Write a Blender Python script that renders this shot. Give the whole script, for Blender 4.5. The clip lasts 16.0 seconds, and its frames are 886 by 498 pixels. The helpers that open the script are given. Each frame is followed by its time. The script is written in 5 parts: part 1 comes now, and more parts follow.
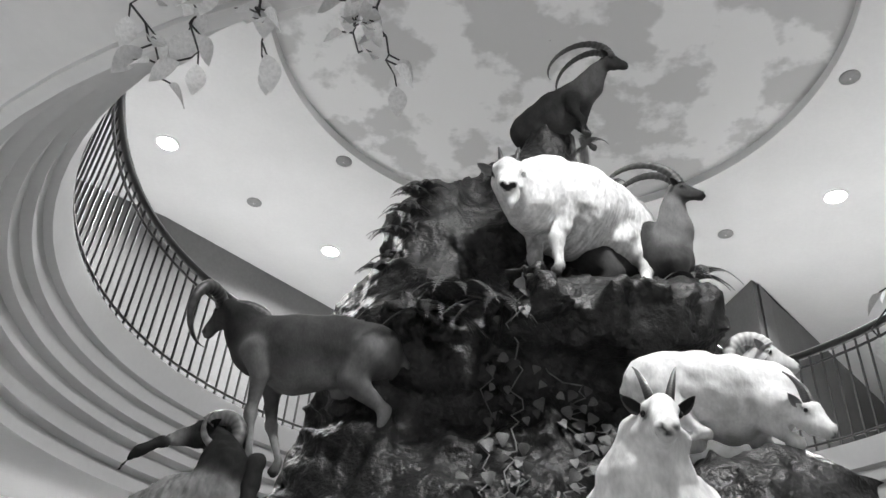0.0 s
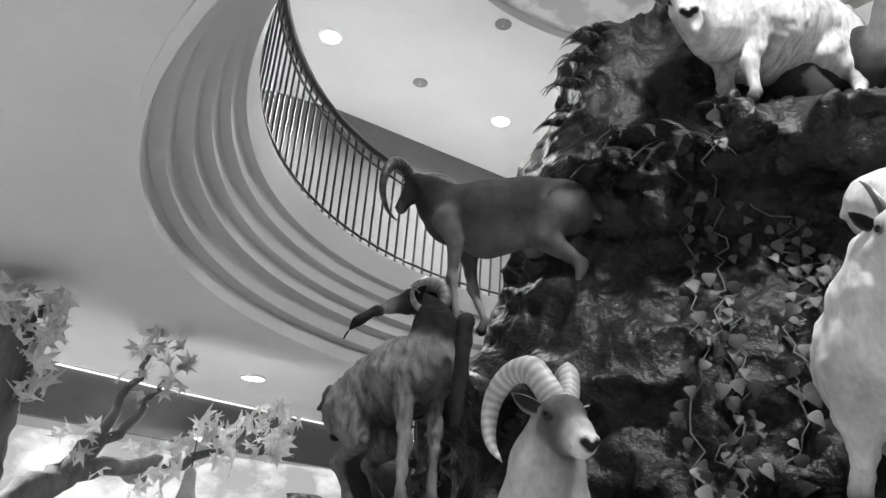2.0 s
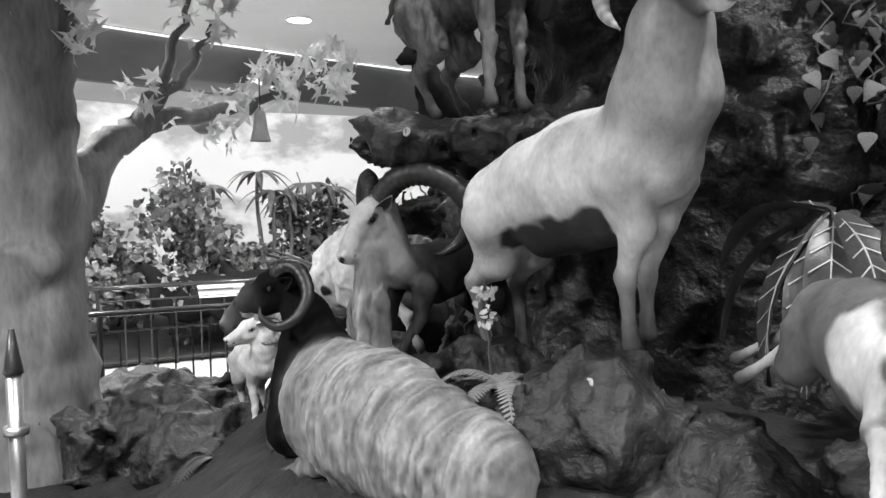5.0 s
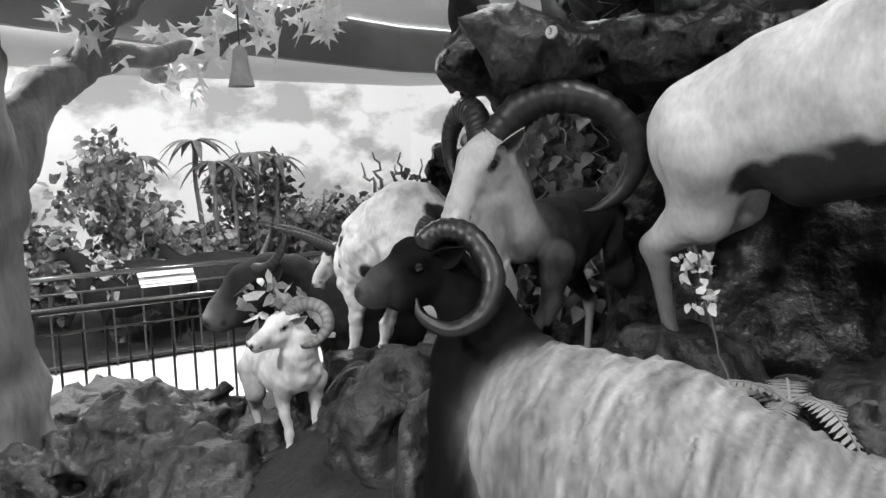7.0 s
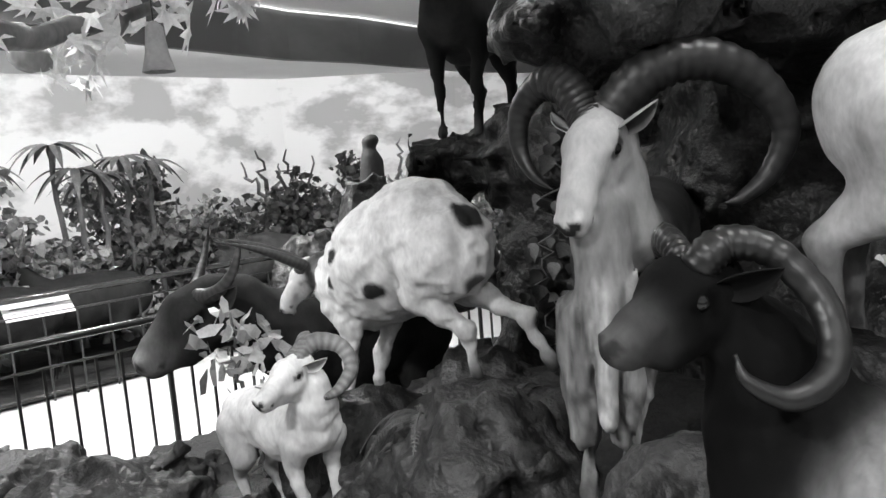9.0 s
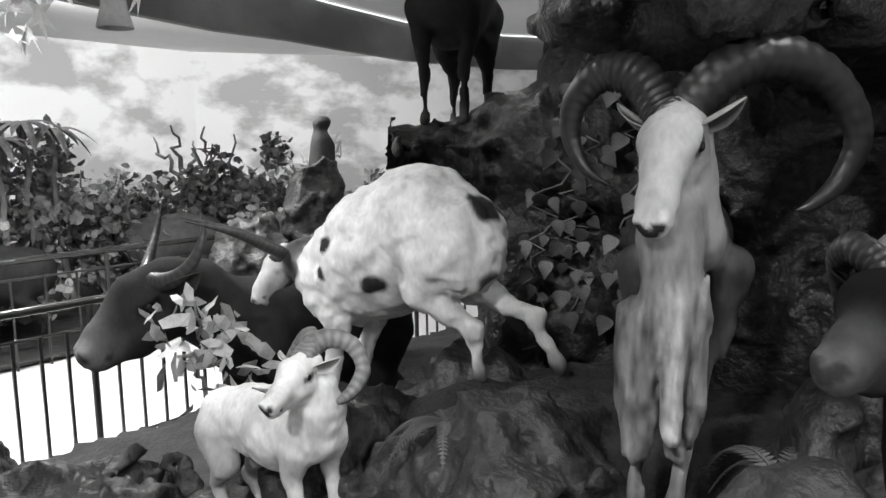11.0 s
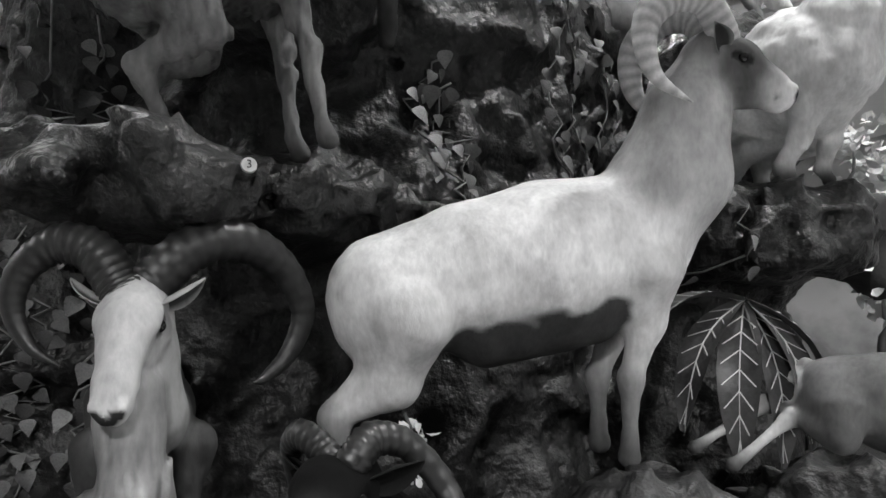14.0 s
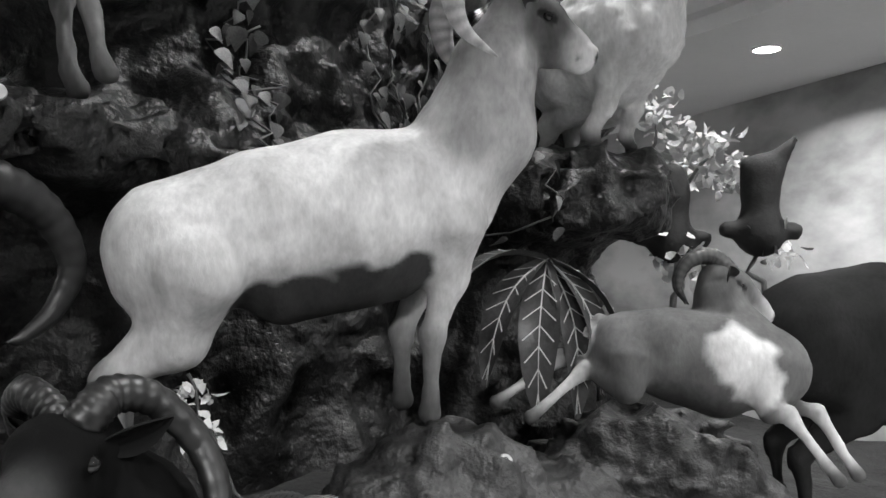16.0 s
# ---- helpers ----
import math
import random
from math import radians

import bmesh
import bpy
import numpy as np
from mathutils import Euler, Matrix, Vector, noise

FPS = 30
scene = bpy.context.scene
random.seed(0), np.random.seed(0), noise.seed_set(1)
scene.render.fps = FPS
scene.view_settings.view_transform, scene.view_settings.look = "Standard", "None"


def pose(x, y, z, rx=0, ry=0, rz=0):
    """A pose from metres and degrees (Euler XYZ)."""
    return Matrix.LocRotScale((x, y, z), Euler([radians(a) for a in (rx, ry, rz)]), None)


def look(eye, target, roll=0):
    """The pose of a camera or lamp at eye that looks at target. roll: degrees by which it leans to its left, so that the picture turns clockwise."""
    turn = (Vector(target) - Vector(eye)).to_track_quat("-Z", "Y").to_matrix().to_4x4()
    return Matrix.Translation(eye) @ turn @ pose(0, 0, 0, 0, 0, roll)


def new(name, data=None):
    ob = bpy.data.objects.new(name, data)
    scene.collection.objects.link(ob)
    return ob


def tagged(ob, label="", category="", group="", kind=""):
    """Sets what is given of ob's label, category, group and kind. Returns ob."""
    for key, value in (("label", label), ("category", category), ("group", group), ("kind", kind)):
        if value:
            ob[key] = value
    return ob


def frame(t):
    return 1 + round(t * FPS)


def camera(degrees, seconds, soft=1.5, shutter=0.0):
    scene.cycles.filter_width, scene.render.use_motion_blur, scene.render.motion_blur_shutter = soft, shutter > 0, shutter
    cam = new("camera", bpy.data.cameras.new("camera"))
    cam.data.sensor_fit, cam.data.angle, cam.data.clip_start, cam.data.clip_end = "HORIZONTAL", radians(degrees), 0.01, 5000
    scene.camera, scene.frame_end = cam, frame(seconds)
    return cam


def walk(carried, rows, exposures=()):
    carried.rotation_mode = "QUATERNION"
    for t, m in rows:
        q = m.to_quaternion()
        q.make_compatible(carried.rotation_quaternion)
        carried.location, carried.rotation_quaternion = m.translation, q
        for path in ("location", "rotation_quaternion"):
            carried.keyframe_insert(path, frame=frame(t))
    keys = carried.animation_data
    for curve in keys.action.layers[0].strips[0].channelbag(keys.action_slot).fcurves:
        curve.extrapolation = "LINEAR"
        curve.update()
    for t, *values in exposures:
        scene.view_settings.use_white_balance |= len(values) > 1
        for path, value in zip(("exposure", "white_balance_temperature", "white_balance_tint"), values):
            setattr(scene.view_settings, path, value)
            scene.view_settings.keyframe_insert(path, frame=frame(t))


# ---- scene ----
cam = camera(61.72, 16.0)
# seconds, eye, turn (Euler XYZ, degrees)
ROWS = [
    (0.0, -0.000, -0.003, 1.598, 123.78, -4.18, 0.57),
    (0.5, -0.007, -0.021, 1.596, 124.43, -4.30, 1.84),
    (1.0, -0.017, 0.014, 1.580, 122.62, -4.34, 5.53),
    (1.5, -0.036, 0.047, 1.568, 118.25, -4.35, 10.93),
    (2.0, -0.077, 0.062, 1.532, 112.89, -4.18, 15.71),
    (2.5, -0.100, 0.076, 1.507, 107.12, -3.35, 19.00),
    (3.0, -0.112, 0.100, 1.460, 101.09, -2.21, 21.02),
    (3.5, -0.114, 0.114, 1.427, 95.43, -1.56, 22.00),
    (4.0, -0.123, 0.130, 1.384, 90.67, -1.23, 22.10),
    (4.2, -0.135, 0.138, 1.372, 89.05, -1.05, 21.75),
    (6.5, -1.297, 0.909, 1.249, 85.09, 2.80, 14.06),
    (7.0, -1.554, 1.105, 1.213, 84.35, 2.06, 12.34),
    (7.5, -1.717, 1.336, 1.209, 83.63, 3.49, 10.30),
    (8.0, -1.850, 1.457, 1.230, 83.21, 4.60, 6.08),
    (8.5, -2.118, 1.555, 1.247, 83.36, 4.93, 2.72),
    (11.0, -2.775, 1.869, 1.253, 82.24, 0.99, -6.88),
    (11.5, -2.813, 1.865, 1.235, 81.42, 1.06, -12.34),
    (12.0, -2.824, 1.851, 1.240, 81.96, 0.64, -16.50),
    (12.5, -2.815, 1.860, 1.253, 84.10, 0.17, -22.56),
    (13.0, -2.794, 1.878, 1.277, 86.56, -0.40, -31.63),
    (13.5, -2.801, 1.881, 1.335, 90.04, -0.58, -40.84),
    (14.0, -2.770, 1.873, 1.342, 92.86, 0.12, -46.52),
    (14.5, -2.737, 1.847, 1.347, 94.69, 0.94, -50.32),
    (15.0, -2.693, 1.841, 1.346, 95.31, 1.15, -53.68),
    (15.5, -2.659, 1.837, 1.332, 93.93, 0.52, -56.67),
    (16.0, -2.627, 1.834, 1.296, 90.52, -0.47, -58.80),
]
walk(cam, [(t, pose(x, y, z, a, b, c)) for t, x, y, z, a, b, c in ROWS])

# ---- light ----
world = bpy.data.worlds.new("world")
scene.world = world
world.use_nodes = True
world.node_tree.nodes["Background"].inputs[0].default_value = (0.8, 0.8, 0.8, 1)
world.node_tree.nodes["Background"].inputs[1].default_value = 0.05
scene.view_settings.exposure = 0.0

FLOOR, SLAB, UPPER, TOP = -0.7, 3.3, 4.2, 7.5   # heights: ground floor, slab underside, upper floor, top ceiling
CX, CY = 0.6, 5.08                              # axis of the round opening
LIT = 0.84


def disc_lamp(x, y, z, power, size=0.3, spread=150):
    """A recessed downlight's beam."""
    data = bpy.data.lights.new("downlight_beam", "AREA")
    data.shape, data.size, data.energy = "DISK", size, power * LIT
    data.spread = radians(spread)
    new("downlight_beam", data).matrix_world = pose(x, y, z)


# ---- materials ----
MATS = {}


def shade(name, base, rough=0.7, scale=6.0, vary=0.3, bump=0.2, fine=40.0, metal=0.0, kind="noise", stretch=(1, 1, 1), attr=None, rand=0.0, spec=0.5, relief=0.02):
    """Grey procedural surface: two scales of variation, fine relief."""
    if name in MATS:
        return MATS[name]
    m = bpy.data.materials.new(name)
    m.use_nodes = True
    nt = m.node_tree
    n, l = nt.nodes, nt.links
    b = n["Principled BSDF"]
    b.inputs["Roughness"].default_value = rough
    b.inputs["Metallic"].default_value = metal
    b.inputs["Specular IOR Level"].default_value = spec
    tc = n.new("ShaderNodeTexCoord")
    mp = n.new("ShaderNodeMapping")
    mp.inputs["Scale"].default_value = stretch
    l.new(tc.outputs["Object"], mp.inputs["Vector"])
    big = n.new("ShaderNodeTexNoise")
    big.inputs["Scale"].default_value, big.inputs["Detail"].default_value = scale, 5
    small = n.new("ShaderNodeTexNoise")
    small.inputs["Scale"].default_value, small.inputs["Detail"].default_value = fine, 4
    l.new(mp.outputs[0], big.inputs["Vector"])
    l.new(mp.outputs[0], small.inputs["Vector"])
    mix = n.new("ShaderNodeMath")
    mix.operation = "MULTIPLY_ADD"
    l.new(big.outputs[0], mix.inputs[0])
    mix.inputs[1].default_value = 0.65
    part_ = n.new("ShaderNodeMath")
    part_.operation = "MULTIPLY"
    l.new(small.outputs[0], part_.inputs[0])
    part_.inputs[1].default_value = 0.35
    l.new(part_.outputs[0], mix.inputs[2])
    rng = n.new("ShaderNodeMapRange")
    rng.inputs[1].default_value, rng.inputs[2].default_value = 0.3, 0.7
    rng.inputs[3].default_value, rng.inputs[4].default_value = 1 - vary, 1 + vary
    l.new(mix.outputs[0], rng.inputs[0])
    mul = n.new("ShaderNodeVectorMath")
    mul.operation = "SCALE"
    if attr:
        a = n.new("ShaderNodeAttribute")
        a.attribute_name = attr
        l.new(a.outputs["Color"], mul.inputs[0])
    else:
        mul.inputs[0].default_value = (base, base, base)
    l.new(rng.outputs[0], mul.inputs["Scale"])
    out = mul.outputs[0]
    if rand:
        oi = n.new("ShaderNodeObjectInfo")
        r2 = n.new("ShaderNodeMapRange")
        r2.inputs[3].default_value, r2.inputs[4].default_value = 1 - rand, 1 + rand
        l.new(oi.outputs["Random"], r2.inputs[0])
        m2 = n.new("ShaderNodeVectorMath")
        m2.operation = "SCALE"
        l.new(out, m2.inputs[0])
        l.new(r2.outputs[0], m2.inputs["Scale"])
        out = m2.outputs[0]
    l.new(out, b.inputs["Base Color"])
    if bump:
        bp = n.new("ShaderNodeBump")
        bp.inputs["Strength"].default_value, bp.inputs["Distance"].default_value = bump, relief
        l.new(mix.outputs[0], bp.inputs["Height"])
        l.new(bp.outputs[0], b.inputs["Normal"])
    MATS[name] = m
    return m


def glow(name, strength):
    m = bpy.data.materials.new(name)
    m.use_nodes = True
    e = m.node_tree.nodes.new("ShaderNodeEmission")
    e.inputs[1].default_value = strength
    m.node_tree.links.new(e.outputs[0], m.node_tree.nodes["Material Output"].inputs[0])
    return m


def painted_sky(name, low, high, scale, cut, soft):
    """Cloud mural: blue-grey ground with cumulus clouds, painted."""
    m = bpy.data.materials.new(name)
    m.use_nodes = True
    n, l = m.node_tree.nodes, m.node_tree.links
    tc = n.new("ShaderNodeTexCoord")
    mp = n.new("ShaderNodeMapping")
    mp.inputs["Scale"].default_value = (1, 1, 1.7)
    l.new(tc.outputs["Object"], mp.inputs[0])
    a = n.new("ShaderNodeTexNoise")
    a.inputs["Scale"].default_value, a.inputs["Detail"].default_value, a.inputs["Roughness"].default_value = scale, 7, 0.55
    l.new(mp.outputs[0], a.inputs["Vector"])
    r = n.new("ShaderNodeMapRange")
    r.inputs[1].default_value, r.inputs[2].default_value = cut - soft, cut + soft
    r.inputs[3].default_value, r.inputs[4].default_value = low, high
    l.new(a.outputs[0], r.inputs[0])
    b = n["Principled BSDF"]
    b.inputs["Roughness"].default_value = 0.85
    l.new(r.outputs[0], b.inputs["Base Color"])
    return m


PLASTER = shade("plaster", 0.74, 0.8, 1.2, 0.05, 0.03, 25)
PLASTER_DIM = shade("plaster_painted", 0.55, 0.75, 1.2, 0.08, 0.03, 25)
DARKWALL = shade("dark_wall", 0.16, 0.7, 1.0, 0.2, 0.05, 20)
FLOORTILE = shade("polished_floor", 0.72, 0.25, 1.5, 0.08, 0.02, 30)
ROCK = shade("painted_rock", 0.017, 0.42, 3.0, 0.95, 1.0, 26, relief=0.06, spec=0.45)
ROCKGREY = shade("grey_rock", 0.034, 0.5, 4.0, 0.9, 1.0, 28, relief=0.05, spec=0.4)
GROUND = shade("mulch_ground", 0.018, 0.9, 5.0, 0.7, 1.0, 30, relief=0.05)
COAT = shade("coat", 0.5, 0.85, 10, 0.26, 0.4, 70, stretch=(1, 1, 0.5), attr="coat", spec=0.08, relief=0.010)
IRON = shade("black_iron", 0.025, 0.35, 8, 0.3, 0.05, 60)
STEEL = shade("brushed_steel", 0.5, 0.3, 8, 0.2, 0.03, 80, metal=0.8)
BARK = shade("bark", 0.18, 0.85, 5, 0.5, 0.9, 30, stretch=(1, 1, 0.3))
LEAF = shade("leaf", 0.075, 0.5, 9, 0.4, 0.2, 60)
LEAFPALE = shade("pale_leaf", 0.5, 0.55, 9, 0.35, 0.2, 60)
PETAL = shade("petal", 0.7, 0.6, 20, 0.15, 0.1, 60)
WHITE = shade("white_board", 0.85, 0.5, 3, 0.04, 0.0, 30)
SKYWALL = painted_sky("sky_mural", 0.42, 0.82, 0.6, 0.5, 0.05)
SKYDOME = painted_sky("ceiling_sky_mural", 0.52, 0.74, 1.3, 0.5, 0.03)
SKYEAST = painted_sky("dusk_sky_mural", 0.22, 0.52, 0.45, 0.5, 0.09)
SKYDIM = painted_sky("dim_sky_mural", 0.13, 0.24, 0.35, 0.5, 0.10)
LEDSTRIP = glow("led_strip", 1.6)
LAMPGLOW = glow("lamp_glow", 40.0)


# ---- mesh tools ----
def part(name, bm, material, parent=None, label="", smooth=False):
    me = bpy.data.meshes.new(name)
    bm.to_mesh(me)
    bm.free()
    me.materials.append(material)
    if smooth:
        me.shade_smooth()
    ob = new(name, me)
    if parent is not None:
        ob.parent = parent
    if label:
        ob["label"] = label
    return ob


def raw(name, verts, faces, material, parent=None, smooth=False):
    me = bpy.data.meshes.new(name)
    me.from_pydata([tuple(v) for v in verts], [], [tuple(f) for f in faces])
    me.materials.append(material)
    if smooth:
        me.shade_smooth()
    ob = new(name, me)
    if parent is not None:
        ob.parent = parent
    return ob


def box(bm, lo, hi, bevel=0.0):
    r = bmesh.ops.create_cube(bm, size=1, matrix=Matrix.LocRotScale([(a + b) / 2 for a, b in zip(lo, hi)], None, [b - a for a, b in zip(lo, hi)]))
    if bevel:
        bmesh.ops.bevel(bm, geom=list({e for v in r["verts"] for e in v.link_edges}), offset=bevel, segments=2, affect="EDGES")


def tube_arrays(pts, radii, sides=8, cap=True):
    """Vertices and faces of a tube along points, with a radius at each."""
    pts = [Vector(p) for p in pts]
    verts, faces = [], []
    up = None
    for i, p in enumerate(pts):
        d = (pts[min(i + 1, len(pts) - 1)] - pts[max(i - 1, 0)]).normalized()
        if up is None:
            up = d.orthogonal().normalized()
        up = (up - d * up.dot(d)).normalized()
        side = d.cross(up)
        for k in range(sides):
            a = 2 * math.pi * k / sides
            verts.append(p + (up * math.cos(a) + side * math.sin(a)) * radii[i])
    n = sides
    for i in range(len(pts) - 1):
        for k in range(n):
            faces.append((i * n + k, i * n + (k + 1) % n, (i + 1) * n + (k + 1) % n, (i + 1) * n + k))
    if cap:
        faces.append(tuple(range(n))[::-1])
        faces.append(tuple(range((len(pts) - 1) * n, len(pts) * n)))
    return verts, faces


def tube(name, pts, radii, material, parent=None, sides=8, smooth=True):
    if not hasattr(radii, "__len__"):
        radii = [radii] * len(pts)
    v, f = tube_arrays(pts, radii, sides)
    return raw(name, v, f, material, parent, smooth)


def lathe(name, profile, material, parent=None, start=0, end=360, steps=96, cx=CX, cy=CY):
    verts, faces = [], []
    m = len(profile)
    closed = end - start >= 360
    for i in range(steps + (0 if closed else 1)):
        a = radians(start + (end - start) * i / steps)
        for r, z in profile:
            verts.append((cx + r * math.cos(a), cy + r * math.sin(a), z))
    cols = steps if closed else steps
    total = steps if closed else steps + 1
    for i in range(cols):
        j = (i + 1) % total
        for k in range(m - 1):
            faces.append((i * m + k, j * m + k, j * m + k + 1, i * m + k + 1))
    ob = raw(name, verts, faces, material, parent, True)
    ob.data.set_sharp_from_angle(angle=radians(35))
    return ob


def lattice(seed, shape=32):
    return np.random.RandomState(seed).rand(shape, shape, shape).astype(np.float32)


LAT = lattice(7)


def vnoise(P, freq):
    """Value noise at points P (n, 3)."""
    q = P * freq + 100.0
    i = np.floor(q).astype(int)
    f = q - i
    f = f * f * (3 - 2 * f)
    out = 0
    for dx in (0, 1):
        for dy in (0, 1):
            for dz in (0, 1):
                w = (f[:, 0] if dx else 1 - f[:, 0]) * (f[:, 1] if dy else 1 - f[:, 1]) * (f[:, 2] if dz else 1 - f[:, 2])
                out = out + w * LAT[(i[:, 0] + dx) % 32, (i[:, 1] + dy) % 32, (i[:, 2] + dz) % 32]
    return out - 0.5


def cone_dist(P, a, ra, b, rb):
    """Distance to a tapered capsule."""
    a, b = np.array(a, float), np.array(b, float)
    d = b - a
    h = np.clip(((P - a) @ d) / max(d @ d, 1e-9), 0, 1)
    return np.linalg.norm(P - a - h[:, None] * d, axis=1) - (ra + (rb - ra) * h)


def ball_dist(P, c, r):
    """Rough distance to an ellipsoid."""
    q = (P - np.array(c, float)) / np.array(r, float)
    k = np.linalg.norm(q, axis=1)
    return (k - 1) * min(r) * (0.6 + 0.4 * np.clip(k, 0, 1))


def merge(ds, k):
    out = ds[0]
    for d in ds[1:]:
        h = np.clip(0.5 + 0.5 * (d - out) / k, 0, 1)
        out = d * (1 - h) + out * h - k * h * (1 - h)
    return out


def surface(F, lo, h):
    """Skin of the solid F < 0 on a grid: vertices and quads."""
    nx, ny, nz = F.shape
    neg = F < 0
    acc = np.zeros((nx - 1, ny - 1, nz - 1, 3), np.float32)
    cnt = np.zeros((nx - 1, ny - 1, nz - 1), np.float32)
    quads = []
    cuts = []
    for ax in range(3):
        sl0, sl1 = [slice(None)] * 3, [slice(None)] * 3
        sl0[ax], sl1[ax] = slice(0, -1), slice(1, None)
        A, B = F[tuple(sl0)], F[tuple(sl1)]
        cross = neg[tuple(sl0)] != neg[tuple(sl1)]
        idx = np.argwhere(cross)
        if not len(idx):
            continue
        va, vb = A[cross], B[cross]
        pos = idx.astype(np.float32)
        pos[:, ax] += va / (va - vb)
        o1, o2 = [(1, 2), (2, 0), (0, 1)][ax]
        cells = []
        for s1, s2 in ((0, 0), (-1, 0), (-1, -1), (0, -1)):
            c = idx.copy()
            c[:, o1] += s1
            c[:, o2] += s2
            ok = (c >= 0).all(1) & (c < np.array(acc.shape[:3])).all(1)
            np.add.at(acc, tuple(c[ok].T), pos[ok])
            np.add.at(cnt, tuple(c[ok].T), 1)
            cells.append((c, ok))
        good = cells[0][1] & cells[1][1] & cells[2][1] & cells[3][1]
        cuts.append((cells, good, va < 0))
    use = cnt > 0
    ids = -np.ones(cnt.shape, int)
    ids[use] = np.arange(use.sum())
    V = acc[use] / cnt[use][:, None] * h + np.array(lo)
    for cells, good, first in cuts:
        q = np.stack([ids[tuple(c[good].T)] for c, _ in cells], 1)
        f = first[good]
        quads.append(np.where(f[:, None], q, q[:, ::-1]))
    return V, np.concatenate(quads)


def grid(lo, hi, h):
    ax = [np.arange(a, b + h, h) for a, b in zip(lo, hi)]
    G = np.stack(np.meshgrid(*ax, indexing="ij"), -1)
    return G.reshape(-1, 3), G.shape[:3]


def strand_space(P, axis):
    """Space squeezed so that noise varies along one axis and runs in strands across it."""
    a = P @ np.array(axis)
    return P * 0.16 + np.outer(a, np.array(axis)) * 0.84 + 0.02 * vnoise(P, 5)[:, None]


def field(prims, lo, hi, h, k, rough=(), plain=(), locks=(0, None, None)):
    """Blended distance field on a grid, worked out only near each part, then roughened near the skin."""
    lo = np.array(lo, float)
    n = [int(math.ceil((b - a) / h)) + 2 for a, b in zip(lo, hi)]
    D = np.full(n, 1.0, np.float32)
    for p in prims:
        if len(p) == 4:
            A = np.array([p[0], p[2]], float)
            r = max(p[1], p[3])
            b0, b1 = A.min(0) - r, A.max(0) + r
        else:
            c, r = np.array(p[0], float), np.array(p[1], float)
            b0, b1 = c - r, c + r
        m = max(2.5 * h, 1.2 * k) + sum(a for _, a in rough)
        i0 = np.clip(((b0 - m - lo) / h).astype(int), 0, n)
        i1 = np.clip(((b1 + m - lo) / h).astype(int) + 2, 0, n)
        if (i1 <= i0).any():
            continue
        ax = [lo[j] + h * np.arange(i0[j], i1[j]) for j in range(3)]
        G = np.stack(np.meshgrid(*ax, indexing="ij"), -1)
        sh = G.shape[:3]
        G = G.reshape(-1, 3)
        d = (cone_dist(G, *p) if len(p) == 4 else ball_dist(G, *p)).reshape(sh)
        sl = tuple(slice(i0[j], i1[j]) for j in range(3))
        o = D[sl]
        t = np.clip(0.5 + 0.5 * (d - o) / k, 0, 1)
        D[sl] = d * (1 - t) + o * t - k * t * (1 - t)
    near = np.argwhere(np.abs(D) < 3 * h + sum(a for _, a in rough) + sum(a for _, a in plain) + 2 * locks[0])
    if len(near):
        P = near * h + lo
        add = np.zeros(len(P))
        for freq, amp in rough:
            add += amp * (np.abs(vnoise(P, freq)) * 2 - 0.35) + 0.5 * amp * vnoise(P + 7.3, freq * 2.1)
        for freq, amp in plain:
            add += amp * vnoise(P + 3.1, freq)
        if locks[0]:
            S = strand_space(P, locks[2])
            w = np.clip(1.6 - 1.6 * np.linalg.norm(P - np.array(locks[1][0]), axis=1) / locks[1][1], 0, 1)
            add += locks[0] * w * (0.9 * vnoise(S, 36) + 1.5 * vnoise(S, 74))
        D[tuple(near.T)] += add
    return D


def sculpt(name, prims, lo, hi, h, k, material, rough=(), parent=None):
    """A solid blended out of tapered capsules and ellipsoids, roughened by noise."""
    V, Q = surface(field(prims, lo, hi, h, k, rough), lo, h)
    return raw(name, V.tolist(), Q.tolist(), material, parent, True)

# ---- the hall ----
bm = bmesh.new()
box(bm, (-26, -9, FLOOR - 0.2), (22, 30, FLOOR))
floor = tagged(part("floor", bm, FLOORTILE), "pale polished stone floor of the museum hall", "floor", kind="structure")

# slab between the storeys with the round opening; its edge is a stepped plaster moulding
RO, RI = 3.97, 3.43
bm = bmesh.new()
ring_in, ring_out = [], []
N = 96
lower = []
for i in range(N):
    a = 2 * math.pi * i / N
    ring_in.append(bm.verts.new((CX + RO * math.cos(a), CY + RO * math.sin(a), SLAB)))
    k = max(abs(math.cos(a)), abs(math.sin(a)))
    ring_out.append(bm.verts.new((CX + 15 * math.cos(a) / k, CY + 14.2 * math.sin(a) / k, SLAB)))
for i in range(N):
    j = (i + 1) % N
    bm.faces.new((ring_in[i], ring_in[j], ring_out[j], ring_out[i]))
ceiling = tagged(part("ceiling", bm, PLASTER), "smooth white plaster ceiling under the gallery", "ceiling", kind="structure")
prof = [(RO, SLAB), (RO, SLAB - 0.03), (RO - 0.05, SLAB - 0.035), (RO - 0.06, SLAB + 0.10), (RO - 0.14, SLAB + 0.13), (RO - 0.17, SLAB + 0.26),
        (RO - 0.25, SLAB + 0.30), (RO - 0.26, SLAB + 0.40), (RO - 0.33, SLAB + 0.43), (RO - 0.35, SLAB + 0.54), (RO - 0.41, SLAB + 0.57),
        (RO - 0.43, SLAB + 0.68), (RO - 0.48, SLAB + 0.70), (RI + 0.02, UPPER - 0.02), (RI + 0.02, UPPER + 0.03), (RI + 0.3, UPPER + 0.03)]
